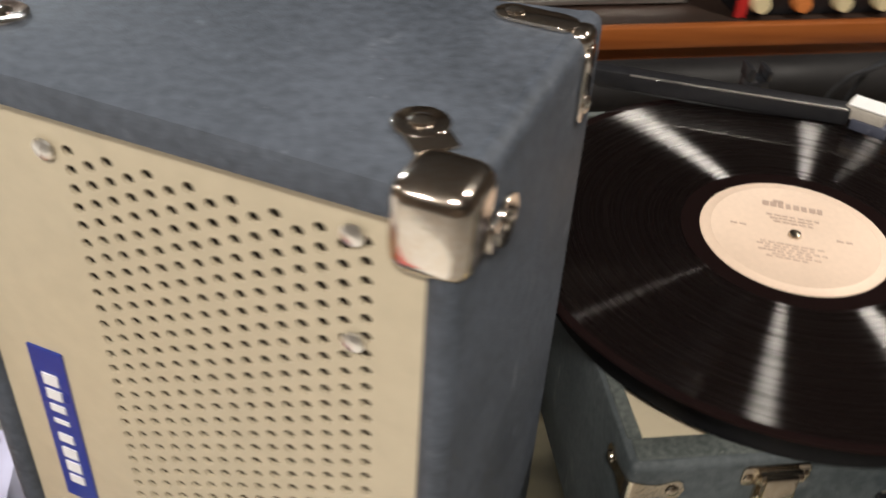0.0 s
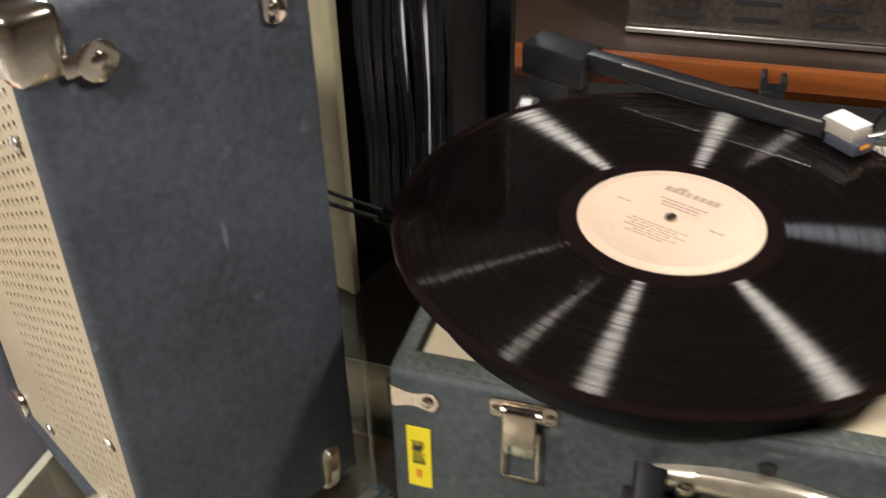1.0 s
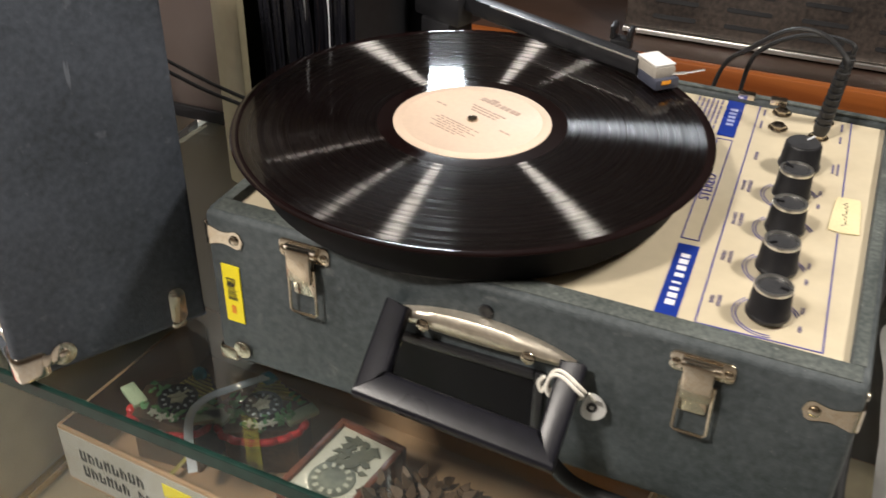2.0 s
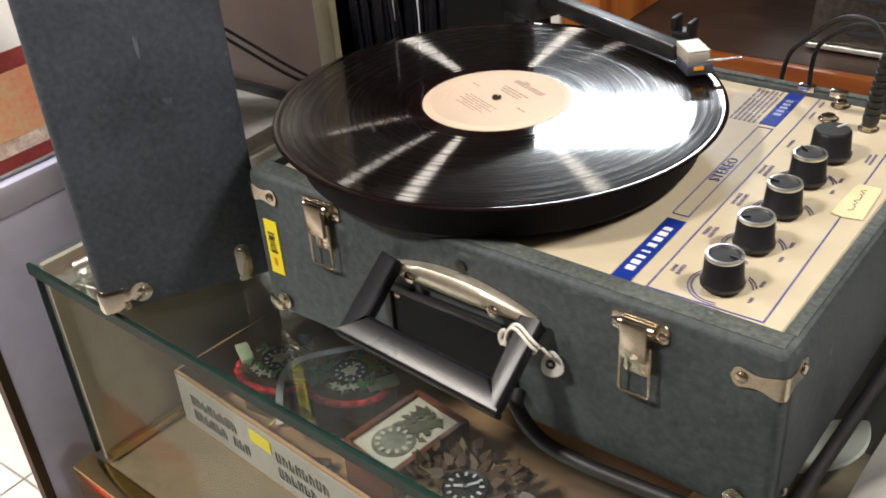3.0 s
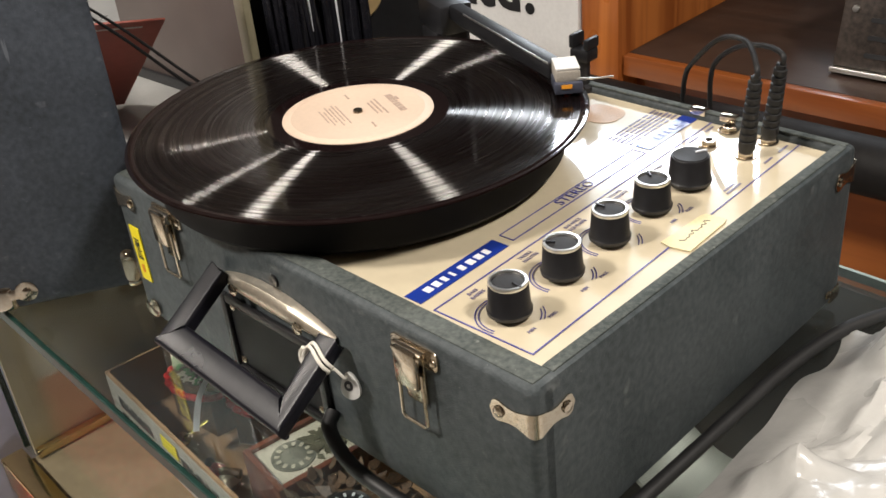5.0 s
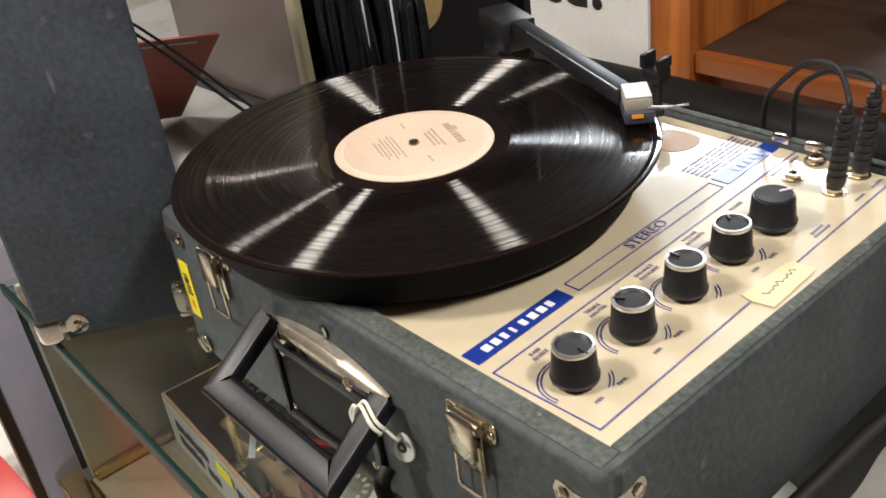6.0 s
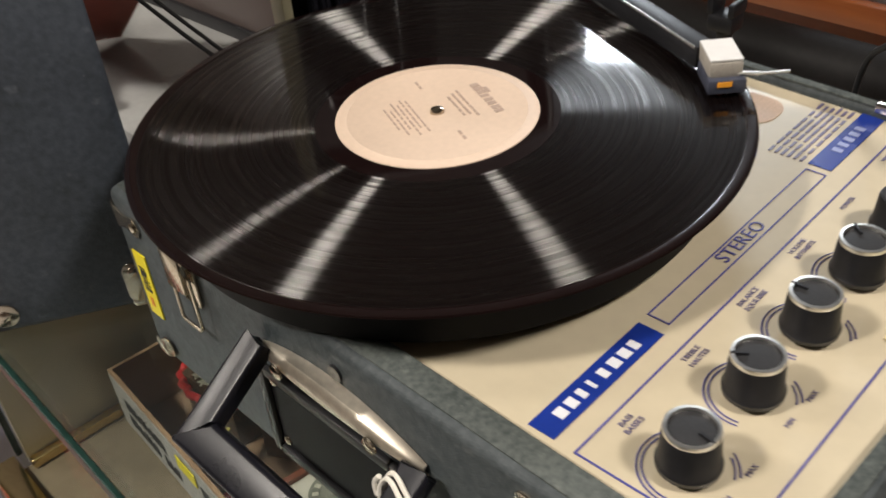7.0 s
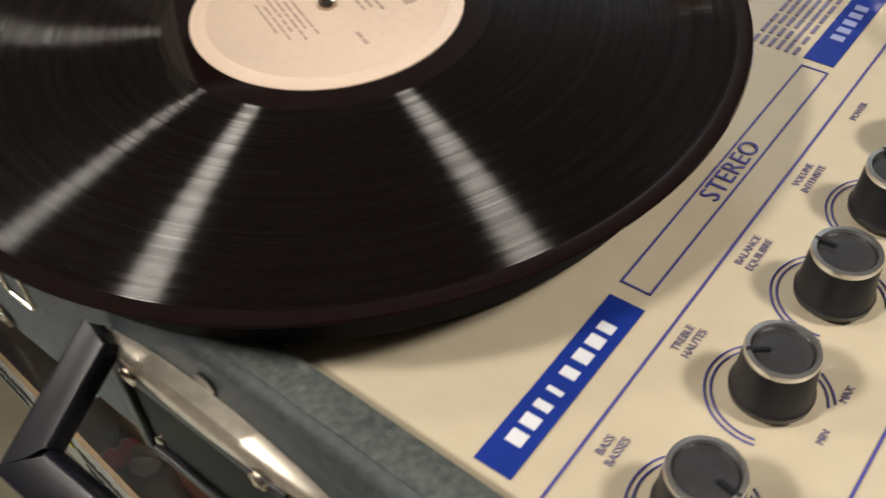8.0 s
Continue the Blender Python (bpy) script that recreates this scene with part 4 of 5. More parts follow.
for fu, fv in ((0.022, 0.030), (SW - 0.022, 0.030), (0.022, SD - 0.030), (SW - 0.022, SL - 0.030)):
    part("rubber_foot", turned([(0, GL), (0.007, GL), (0.009, GL + 0.0064), (0, GL + 0.0064)], SM @ Matrix.Translation((fu, fv, 0)), 20), RUBBER, spk)


def perforated(u0, u1, z0, z1, cu, cz, columns, rows, pu, pz, r, depth):
    """A sheet with round holes cut right through it, every second column half a step lower."""
    bm = bmesh.new()
    n = 8

    def quad(x0, x1, a, b):
        bm.faces.new([bm.verts.new(q) for q in ((x0, 0, a), (x1, 0, a), (x1, 0, b), (x0, 0, b))])

    for i in range(columns):
        xc = cu + i * pu
        top = cz - (pz / 2 if i % 2 else 0.0)
        for j in range(rows):
            zc = top - j * pz
            lo, hi = zc - pz / 2, zc + pz / 2
            ring = [bm.verts.new((xc + r * math.cos(2 * math.pi * (k + 0.5) / n), 0, zc + r * math.sin(2 * math.pi * (k + 0.5) / n))) for k in range(n)]
            back = [bm.verts.new((v.co.x, depth, v.co.z)) for v in ring]
            rim = [bm.verts.new((x, 0, z)) for x, z in ((xc + pu / 2, zc), (xc + pu / 2, hi), (xc, hi), (xc - pu / 2, hi), (xc - pu / 2, zc), (xc - pu / 2, lo), (xc, lo), (xc + pu / 2, lo))]
            for k in range(n):
                m = (k + 1) % n
                bm.faces.new((rim[k], rim[m], ring[k]))
                bm.faces.new((rim[m], ring[m], ring[k]))
                bm.faces.new((ring[k], ring[m], back[m], back[k]))
        quad(xc - pu / 2, xc + pu / 2, top + pz / 2, z1)
        quad(xc - pu / 2, xc + pu / 2, z0, top - (rows - 0.5) * pz)
    quad(u0, cu - pu / 2, z0, z1)
    quad(cu + (columns - 0.5) * pu, u1, z0, z1)
    return bm


bm = perforated(0.0110, SW - 0.0110, SZ0 + 0.0075, SZ1 - 0.0110, 0.0290, 1.2560, 15, 40, 0.00700, 0.00690, 0.0021, 0.0015)
bmesh.ops.transform(bm, matrix=SM @ Matrix.Translation((0, 0.004, 0)), verts=bm.verts)
grille = part("grille", bm, GRILLE, spk, "beige steel grille with staggered round holes", smooth=False)
part("grille_cloth", box(0.007, SW - 0.007, 0.0085, 0.0105, SZ0 + 0.007, SZ1 - 0.007, m=SM), material("brown_grille_cloth", (0.075, 0.055, 0.035), 0.9, var=0.3, scale=300), spk, "dark brown cloth behind the holes", smooth=False)
part("brand_plate", box(0.1500, 0.1655, 0.0032, 0.0040, 1.0790, 1.1635, m=SM), BLUE, spk, "blue plate with white marks", smooth=False)
for i, w in enumerate((0.0056, 0.0050, 0.0036, 0.0020, 0.0044, 0.0056, 0.0056, 0.0044)):
    z = 1.1510 - i * 0.0082
    part("brand_mark", box(0.1543, 0.1612, 0.0026, 0.0034, z - w, z, m=SM), WHITE, spk, smooth=False)
for u, z in ((0.0325, 1.2580), (0.0325, 1.2190), (0.1350, 1.2550), (0.0325, 1.0500), (0.0325, 0.9850), (0.1350, 0.9850)):
    rivet(SM @ Vector((u, 0.0030, z)), -SV, 0.0038, spk, SILVER)


def speaker_guard(u, top, su):
    """A pressed cap on a front corner of the speaker, with round riveted ears."""
    s = 1 if top else -1
    z = SZ1 if top else SZ0
    at = SM @ Vector((u, 0, 0))
    g = thing("corner_guard", "polished nickel corner guard riveted to the speaker", "corner guard", (at.x, at.y, z), "speaker corner guards")
    t, e = 0.0016, 0.0225
    part("cap", box(*sorted((u + su * t, u - su * e)), -t, e, *((z - e * 1.25, z + t) if top else (z - t, z + e)), 0.0062, m=SM, segs=4), NICKEL, g)
    zc = z - 0.0235 if top else z + 0.0145
    m = SM @ Matrix.Translation((u + su * 0.0009, 0, 0)) @ Matrix(((0, 0, su, 0), (1, 0, 0, 0), (0, 1, 0, 0), (0, 0, 0, 1)))
    part("ear", plate(rounded(0.0165, 0.0165, 0.0080, 6, 0.0300, zc), 0, 0.0013, 0.0004, m), NICKEL, g)
    part("neck", plate(rounded(0.0120, 0.0085, 0.001, 2, 0.0225, zc + s * 0.0010), 0, 0.0011, 0.0002, m), NICKEL, g)
    rivet(SM @ Vector((u + su * 0.0020, 0.0305, zc)), SU * su, 0.0036, g, NICKEL)
    if top:
        m = SM @ Matrix.Translation((u - su * 0.0250, 0.0290, z + 0.0002))
        part("ear", plate(rounded(0.0165, 0.0165, 0.0080, 6), 0, 0.0012, 0.0004, m), NICKEL, g)
        m = SM @ Matrix.Translation((u - su * 0.0195, 0.0225, z + 0.0002)) @ pose(0, 0, 0, 0, 0, -45 * su)
        part("neck", plate(rounded(0.0120, 0.0130, 0.001, 2), 0, 0.0010, 0.0002, m), NICKEL, g)
        rivet(SM @ Vector((u - su * 0.0250, 0.0290, z + 0.0013)), Vector((0, 0, 1)), 0.0036, g, NICKEL)
    return g


def speaker_strap(u, v, top, su):
    """A flat strip bent over a rear edge of the speaker, rounded and riveted at both ends."""
    s = 1 if top else -1
    z = SZ1 if top else SZ0
    at = SM @ Vector((u, v, 0))
    g = thing("corner_guard", "narrow nickel strip bent over the rear edge of the speaker", "corner guard", (at.x, at.y, z), "speaker corner guards")
    t, w = 0.0014, 0.0115
    part("bend", box(*sorted((u + su * t, u - su * 0.0070)), v - w / 2, v + w / 2, *sorted((z + s * t, z - s * 0.0070)), 0.0035, m=SM, segs=4), NICKEL, g)
    m = SM @ Matrix.Translation((u + su * 0.0002, 0, 0)) @ Matrix(((0, 0, su, 0), (1, 0, 0, 0), (0, 1, 0, 0), (0, 0, 0, 1)))
    part("leg", plate(rounded(w, 0.0290, 0.0056, 6, v, z - s * 0.0185), 0, 0.0012, 0.0004, m), NICKEL, g)
    rivet(SM @ Vector((u + su * 0.0014, v, z - s * 0.0262)), SU * su, 0.0034, g, NICKEL)
    if top:
        m = SM @ Matrix.Translation((0, 0, z + 0.0002))
        part("leg", plate(rounded(0.0290, w, 0.0056, 6, u - su * 0.0185, v), 0, 0.0012, 0.0004, m), NICKEL, g)
        rivet(SM @ Vector((u - su * 0.0262, v, z + 0.0014)), Vector((0, 0, 1)), 0.0034, g, NICKEL)
    return g


for u, su in ((0.0, -1), (SW, 1)):
    for top in (True, False):
        speaker_guard(u, top, su)
        speaker_strap(u, (SD if su < 0 else SL) - 0.0200, top, su)

# ---- the second box, with the wound-up leads ----
QU, QV = Vector((0.3880, 0.9217, 0)), Vector((-0.9217, 0.3880, 0))  # along its open side, and into it
QM = Matrix((QU, QV, Vector((0, 0, 1)))).transposed().to_4x4()
QM.translation = Vector((-0.3600, 0.1800, 0))
QW, QD, QZ1 = 0.206, 0.036, 1.290
box2 = thing("cable_box", "olive-beige speaker box with an open black back full of wound leads", "speaker", QM @ Vector((QW / 2, QD / 2, GL)))
bm = box(0, 0.007, 0, QD, GL + 0.001, QZ1, 0.0015, m=QM)
bm = box(0.004, QW - 0.004, QD - 0.006, QD, GL + 0.001, QZ1, m=QM, bm=bm)
part("end_panel", bm, OLIVE, box2, "olive-beige painted end panel")
part("end_panel", box(QW - 0.007, QW, 0, QD - 0.001, GL + 0.001, QZ1, 0.0015, m=QM), BLACK, box2)
part("top_panel", box(0.007, QW - 0.007, 0, QD - 0.007, QZ1 - 0.008, QZ1, m=QM), BLACK, box2)
part("bottom_panel", box(0.007, QW - 0.007, 0, QD - 0.007, GL + 0.001, GL + 0.009, m=QM), BLACK, box2)
part("back", box(0.007, QW - 0.007, 0.020, 0.026, GL + 0.002, QZ1 - 0.008, m=QM), BLACK, box2, "black board inside the open back")
part("magnet_cover", turned([(0, 0.0), (0.027, 0.0), (0.027, 0.010), (0.025, 0.013), (0, 0.0135)], QM @ Matrix.Translation((0.1020, 0.020, 1.117)) @ pose(0, 0, 0, 90, 0, 0), 40), material("dull_brass_paper", (0.46, 0.33, 0.16), 0.45, metal=0.2, var=0.1), box2, "round brass-coloured magnet cover")
CABLE = material("black_pvc_lead", (0.012, 0.012, 0.016), 0.22, var=0.2)
coil = thing("cable_bundle", "wound bundle of black and white leads hanging in the open box", "cable", QM @ Vector((0.06, 0, GL)))
for i in range(34):
    u0 = 0.018 + 0.0022 * (i % 19) + random.uniform(-0.0015, 0.0015)
    u1 = 0.068 + 0.0025 * ((i * 7) % 17) - 0.004
    v = -0.004 - 0.0018 * (i % 5)
    top, low = 1.232 - random.uniform(0, 0.018), 0.985 + random.uniform(-0.012, 0.03)
    mid = (u0 + u1) / 2
    sway = random.uniform(-0.004, 0.004)
    pts = [(mid, v, top), (u0 + 0.006, v - 0.002, top - 0.020), (u0, v, 1.16), (u0 + sway, v - 0.003, 1.08), (u0 + 0.003, v, 1.02), (mid, v, low), (u1 - 0.003, v, 1.02), (u1 + sway, v - 0.002, 1.09), (u1, v, 1.16), (u1 - 0.006, v - 0.001, top - 0.018), (mid + 0.001, v, top)]
    part("lead", tube([QM @ Vector(q) for q in pts], 0.0024, 7), CABLE, coil)
for u, w, mat in ((0.0520, 0.0038, WHITE), (0.0760, 0.0034, WHITE)):
    part("flat_lead", tube([QM @ Vector((u, -0.0095, 1.225)), QM @ Vector((u + 0.001, -0.0110, 1.12)), QM @ Vector((u, -0.0105, 1.00))], w, 8, flat=0.35), mat, coil, "flat white lead")
part("tie", tube([QM @ Vector((0.035 + 0.034 * math.cos(a), -0.008 + 0.011 * math.sin(a), 1.205 + 0.004 * math.cos(a))) + QU * 0.020 for a in (2 * math.pi * i / 12 for i in range(13))], 0.0035, 8), BLACK, coil, "black tie round the leads")
wire = thing("speaker_wire", "thin black speaker wire running behind the record player", "cable", (-0.33, 0.10, GL))
part("wire", tube([(-0.5050, 0.0850, ZP + 0.075), (-0.4100, 0.0900, ZP + 0.050), (-0.3400, 0.0950, ZP + 0.0250), (-0.3000, 0.1000, ZP + 0.0120), (-0.2830, 0.1500, ZP - 0.04), (-0.2860, 0.1900, GL + 0.002)], 0.0014, 8), RUBBER, wire)
part("wire", tube([(-0.5030, 0.0890, ZP + 0.079), (-0.4080, 0.0930, ZP + 0.055), (-0.3370, 0.0990, ZP + 0.0290), (-0.2970, 0.1040, ZP + 0.0140), (-0.2800, 0.1520, ZP - 0.04), (-0.2820, 0.1930, GL + 0.002)], 0.0013, 8), RUBBER, wire)

# ---- the glass display counter ----
DM = Matrix.Translation((-0.5030, -0.0715, 0)) @ pose(0, 0, 0, 0, 0, -3.6)
DW, DD, DZ = 1.55, 0.440, 0.728
counter = thing("display_counter", "glass display counter with green-edged glass and brass rails", "counter", DM @ Vector((DW / 2, DD / 2, 0)))
top = part("glass_top", box(0, DW, 0.0040, DD, GL - 0.0070, GL, m=DM), GLASS, counter, "clear glass top with scratches", smooth=False)
top.visible_shadow = False
part("glass_edge", box(0, DW, 0, 0.0038, GL - 0.0105, GL + 0.0002, 0.0008, m=DM), EDGE, counter, "dark green polished glass edge", smooth=False)
part("glass_edge", box(0, DW, DD, DD + 0.003, GL - 0.0072, GL + 0.0002, m=DM), material("pale_glass_edge", (0.42, 0.52, 0.50), 0.2), counter, "pale back edge of the glass", smooth=False)
front = part("front_glass", box(-0.001, DW, 0.006, 0.010, DZ + 0.010, GL - 0.0074, m=DM), PANE, counter, "clear front pane", smooth=False)
front.visible_shadow = False
part("pane_edge", box(-0.0040, -0.0010, 0.0055, 0.0105, DZ + 0.012, GL - 0.0074, m=DM), EDGE, counter, "dark edge of the front pane", smooth=False)
part("end_panel", box(-0.0030, 0.0030, 0.0120, DD - 0.005, DZ, GL - 0.0074, m=DM), TAN, counter, "tan end panel", smooth=False)
# the back panel's dark brown stands in for shade inside the counter
part("back_panel", box(0.0035, DW, DD - 0.012, DD - 0.006, DZ, GL - 0.0074, m=DM), DARKTOP, counter, "back panel coloured dark for the shade inside the counter", smooth=False)
part("deck", box(0.0035, DW, 0.0050, DD - 0.0125, DZ - 0.016, DZ, m=DM), material("brown_deck_board", (0.19, 0.145, 0.088), 0.6, var=0.15, scale=30, bump=0.1), counter, "brown deck board", smooth=False)
part("rail", box(-0.0085, DW, -0.0180, 0.0045, DZ - 0.030, DZ + 0.0095, 0.002, m=DM), BRASS, counter, "polished brass front rail")
part("rail", box(0.0035, 0.0125, 0.0120, DD - 0.014, DZ + 0.0002, DZ + 0.0100, 0.002, m=DM), BRASS, counter, "polished brass side rail")
part("base", box(-0.0065, DW, -0.0160, DD, 0.02, DZ - 0.0305, m=DM), BRASS, counter, "brass-faced counter base", smooth=False)
for dx, dy in ((0.058, 0.024),):
    cm = DM @ Matrix.Translation((dx, dy, GL))
    clip = thing("glass_clip", "chrome clamp holding the glass top of the counter", "clamp", cm @ Vector((0, 0, 0)))
    part("pad", turned([(0, 0.0), (0.0085, 0.0), (0.0085, 0.004), (0.006, 0.007), (0, 0.0075)], cm, 24), SILVER, clip)
    part("arm", tube([cm @ Vector((-0.006, -0.006, 0.006)), cm @ Vector((0.006, 0.004, 0.012)), cm @ Vector((0.018, 0.016, 0.009))], 0.0048, 12), SILVER, clip)
    part("knob", turned([(0, -0.006), (0.006, -0.005), (0.0075, 0.0), (0.006, 0.005), (0, 0.006)], cm @ Matrix.Translation((0.020, 0.018, 0.009)), 20), SILVER, clip)
    part("pad", turned([(0, -0.0073), (0.006, -0.0073), (0.007, -0.014), (0.005, -0.026), (0, -0.027)], cm, 20), CHROME, clip)

# ---- carton of clocks under the glass ----
BM = Matrix.Translation((-0.4760, 0.0200, 0)) @ pose(0, 0, 0, 0, 0, -6.0)
BW, BD, BZ0, BZ1 = 0.470, 0.190, DZ + 0.0002, 0.792
carton = thing("carton", "open shallow cardboard carton with black lettering blocks on its white front", "box", BM @ Vector((BW / 2, BD / 2, BZ0)))
part("front_wall", box(0, BW, 0, 0.003, BZ0, BZ1, m=BM), CARD, carton, smooth=False)
# darker than CARDWHITE: the shade under the glass is put into its colour
part("front_print", box(0.001, BW - 0.001, -0.0006, -0.0001, BZ0 + 0.003, BZ1 - 0.003, m=BM), material("shaded_white_board", (0.52, 0.51, 0.49), 0.6, var=0.12, scale=40, second=(0.36, 0.33, 0.28)), carton, "white printed front", smooth=False)
for a in ((0, 0.003, 0.003, BD), (BW - 0.003, BW, 0.003, BD), (0.003, BW - 0.003, BD - 0.003, BD)):
    part("side_wall", box(*a, BZ0, BZ1, m=BM), CARD, carton, smooth=False)
part("bottom", box(0.003, BW - 0.003, 0.003, BD - 0.003, BZ0, BZ0 + 0.003, m=BM), CARD, carton, smooth=False)
bm = None
for base in (0.022, 0.150, 0.285):  # plain blocks where the firm's name stands
    for row, (n, pitch) in enumerate(((8, 0.0090), (10, 0.0088))):
        for i in range(n):
            if row == 1 and i == 6:
                continue
            u = base + i * pitch
            z = BZ1 - 0.018 - row * 0.019
            bm = box(u, u + 0.0022, -0.0012, -0.0006, z - 0.012, z, m=BM, bm=bm)
            bm = box(u + 0.0045, u + 0.0064, -0.0012, -0.0006, z - 0.012, z - (0.004 if i % 3 else 0), m=BM, bm=bm)
            bm = box(u + 0.0022, u + 0.0045, -0.0012, -0.0006, z - (0.0042 if i % 2 else 0.012), z - (0.002 if i % 2 else 0.0098), m=BM, bm=bm)
part("lettering_blocks", bm, DARKINK, carton, "rows of heavy black blocks", smooth=False)
part("tape_strip", box(0.115, 0.145, -0.0020, -0.0013, BZ1 - 0.024, BZ1 - 0.010, m=BM), YELLOW, carton, "strip of yellow tape", smooth=False)
FZ = BZ0 + 0.0035
CZ = FZ + 0.0200  # backs of the clocks, lying on packing


def cuckoo(at, turn):
    """A small painted house clock lying on its back, its dial at the middle."""
    m = Matrix.Translation(at) @ pose(0, 0, 0, 0, 0, turn)
    c = thing("house_clock", "painted cuckoo clock with green leaves and red edge, in the carton", "clock", at, "small clocks")
    part("body", plate([(-0.031, -0.028), (0.031, -0.028), (0.040, 0.010), (0.0, 0.050), (-0.040, 0.010)], -0.0200, 0.031, 0.002, m), CARVED, c, "dark brown house-shaped body")
    for i in range(7):
        w = 0.033 - 0.0040 * i
        part("thatch_strip", box(-w * 0.4, w, -0.0011, 0.0011, 0.031, 0.0328, 0.0004, m=m @ Matrix.Translation((0.001, 0.015 + 0.0042 * i, 0)) @ pose(0, 0, 0, 0, 0, -12)), STRAW, c, "yellow roof strip" if i == 0 else "")
    for sx, sy, ang, n in ((-0.041, -0.006, -33, 0.030), (0.034, -0.010, 33, 0.030)):
        part("eave_board", box(-n / 2, n / 2, -0.0065, 0.0065, 0.029, 0.0345, 0.0008, m=m @ Matrix.Translation((sx, sy, 0)) @ pose(0, 0, 0, 0, 0, ang)), PALEGREEN, c, "pale green eave board")
    D = m @ Matrix.Translation((0, 0, 0.0))
    part("dial", turned([(0, 0.0355), (0.0150, 0.0355), (0.0168, 0.0375), (0.0176, 0.0365), (0.0176, 0.031)], D, 36), DARKINK, c, "black dial")
    bm = None
    for i in range(12):
        bm = box(0.0112, 0.0145, -0.0010, 0.0010, 0.0356, 0.0362, m=D @ pose(0, 0, 0, 0, 0, 30 * i), bm=bm)
    part("numerals", bm, WHITE, c, "white marks round the dial", smooth=False)
    part("dial_centre", plate([(0.0088 * math.cos(math.radians(36 * i)) * (1 if i % 2 else 0.62), 0.0088 * math.sin(math.radians(36 * i)) * (1 if i % 2 else 0.62)) for i in range(10)], 0.0356, 0.0368, 0, D), CREAMLEAF, c, "cream leaf-shaped centre")
    part("hand", box(-0.001, 0.012, -0.0010, 0.0010, 0.0372, 0.0380, m=D @ pose(0, 0, 0, 0, 0, 65)), CREAMLEAF, c)
    part("hand", box(-0.001, 0.009, -0.0010, 0.0010, 0.0372, 0.0380, m=D @ pose(0, 0, 0, 0, 0, 200)), CREAMLEAF, c)
    rim = [(-0.036, -0.012), (-0.034, -0.022), (-0.026, -0.029), (-0.015, -0.034), (0.0, -0.036), (0.015, -0.034), (0.026, -0.029), (0.034, -0.022), (0.036, -0.012)]
    bm = None
    for (ax, ay), (bx, by) in zip(rim, rim[1:]):
        ex, ey = (ax + bx) / 2 * 1.09, (ay + by) / 2 * 1.09
        bm = tube([m @ Vector((ax, ay, 0.026)), m @ Vector((ex, ey, 0.028)), m @ Vector((bx, by, 0.026))], 0.0034, 8, bm=bm)
    part("scalloped_edge", bm, RED, c, "red scalloped lower edge")
    bm = None
    for i in range(46):
        a, r = random.uniform(2.6, 6.8), random.uniform(0.018, 0.034)
        q = Matrix.Translation((r * math.cos(a), r * 0.9 * math.sin(a), 0.033 + random.uniform(0, 0.004))) @ pose(0, 0, 0, random.uniform(-30, 30), random.uniform(-30, 30), random.uniform(0, 360))
        bm = plate([(0, 0), (0.003, 0.0024), (0.0085, 0), (0.003, -0.0024)], 0, 0.0010, 0, m @ q, bm)
    part("leaves", bm, GREENLEAF, c, "carved green leaves", smooth=False, kind="stuff")
    for k in range(3):
        bm = None
        for i in range(5):
            q = m @ Matrix.Translation((-0.010 + 0.010 * k, -0.024 - 0.003 * (k == 1), 0.037)) @ pose(0, 0, 0, 12, 0, 72 * i)
            bm = plate([(0, 0), (0.002, 0.0016), (0.0052, 0.0008), (0.0052, -0.0008), (0.002, -0.0016)], 0, 0.0008, 0, q, bm)
        part("flower", bm, CREAMLEAF, c, "cream flower", smooth=False)
    part("bird", turned([(0, -0.009), (0.004, -0.005), (0.0065, 0.001), (0.004, 0.007), (0, 0.012)], m @ Matrix.Translation((0.002, 0.034, 0.037)) @ pose(0, 0, 0, 80, 0, 65), 12), TURQUOISE, c, "little turquoise bird")
    return c


cuckoo(Vector((-0.4040, 0.0915, CZ)), 4)
cuckoo(Vector((-0.3310, 0.1125, CZ)), 26)
ribbon = thing("ribbon", "curled white plastic ribbon lying over the clocks", "ribbon", BM @ Vector((0.085, 0.07, FZ)))
part("band", tube([BM @ Vector(q) for q in ((0.120, 0.135, CZ + 0.041), (0.112, 0.105, CZ + 0.050), (0.098, 0.080, CZ + 0.050), (0.094, 0.062, CZ + 0.044), (0.104, 0.045, CZ + 0.034), (0.118, 0.030, CZ + 0.015))], 0.0046, 8, flat=0.16), WHITE, ribbon)


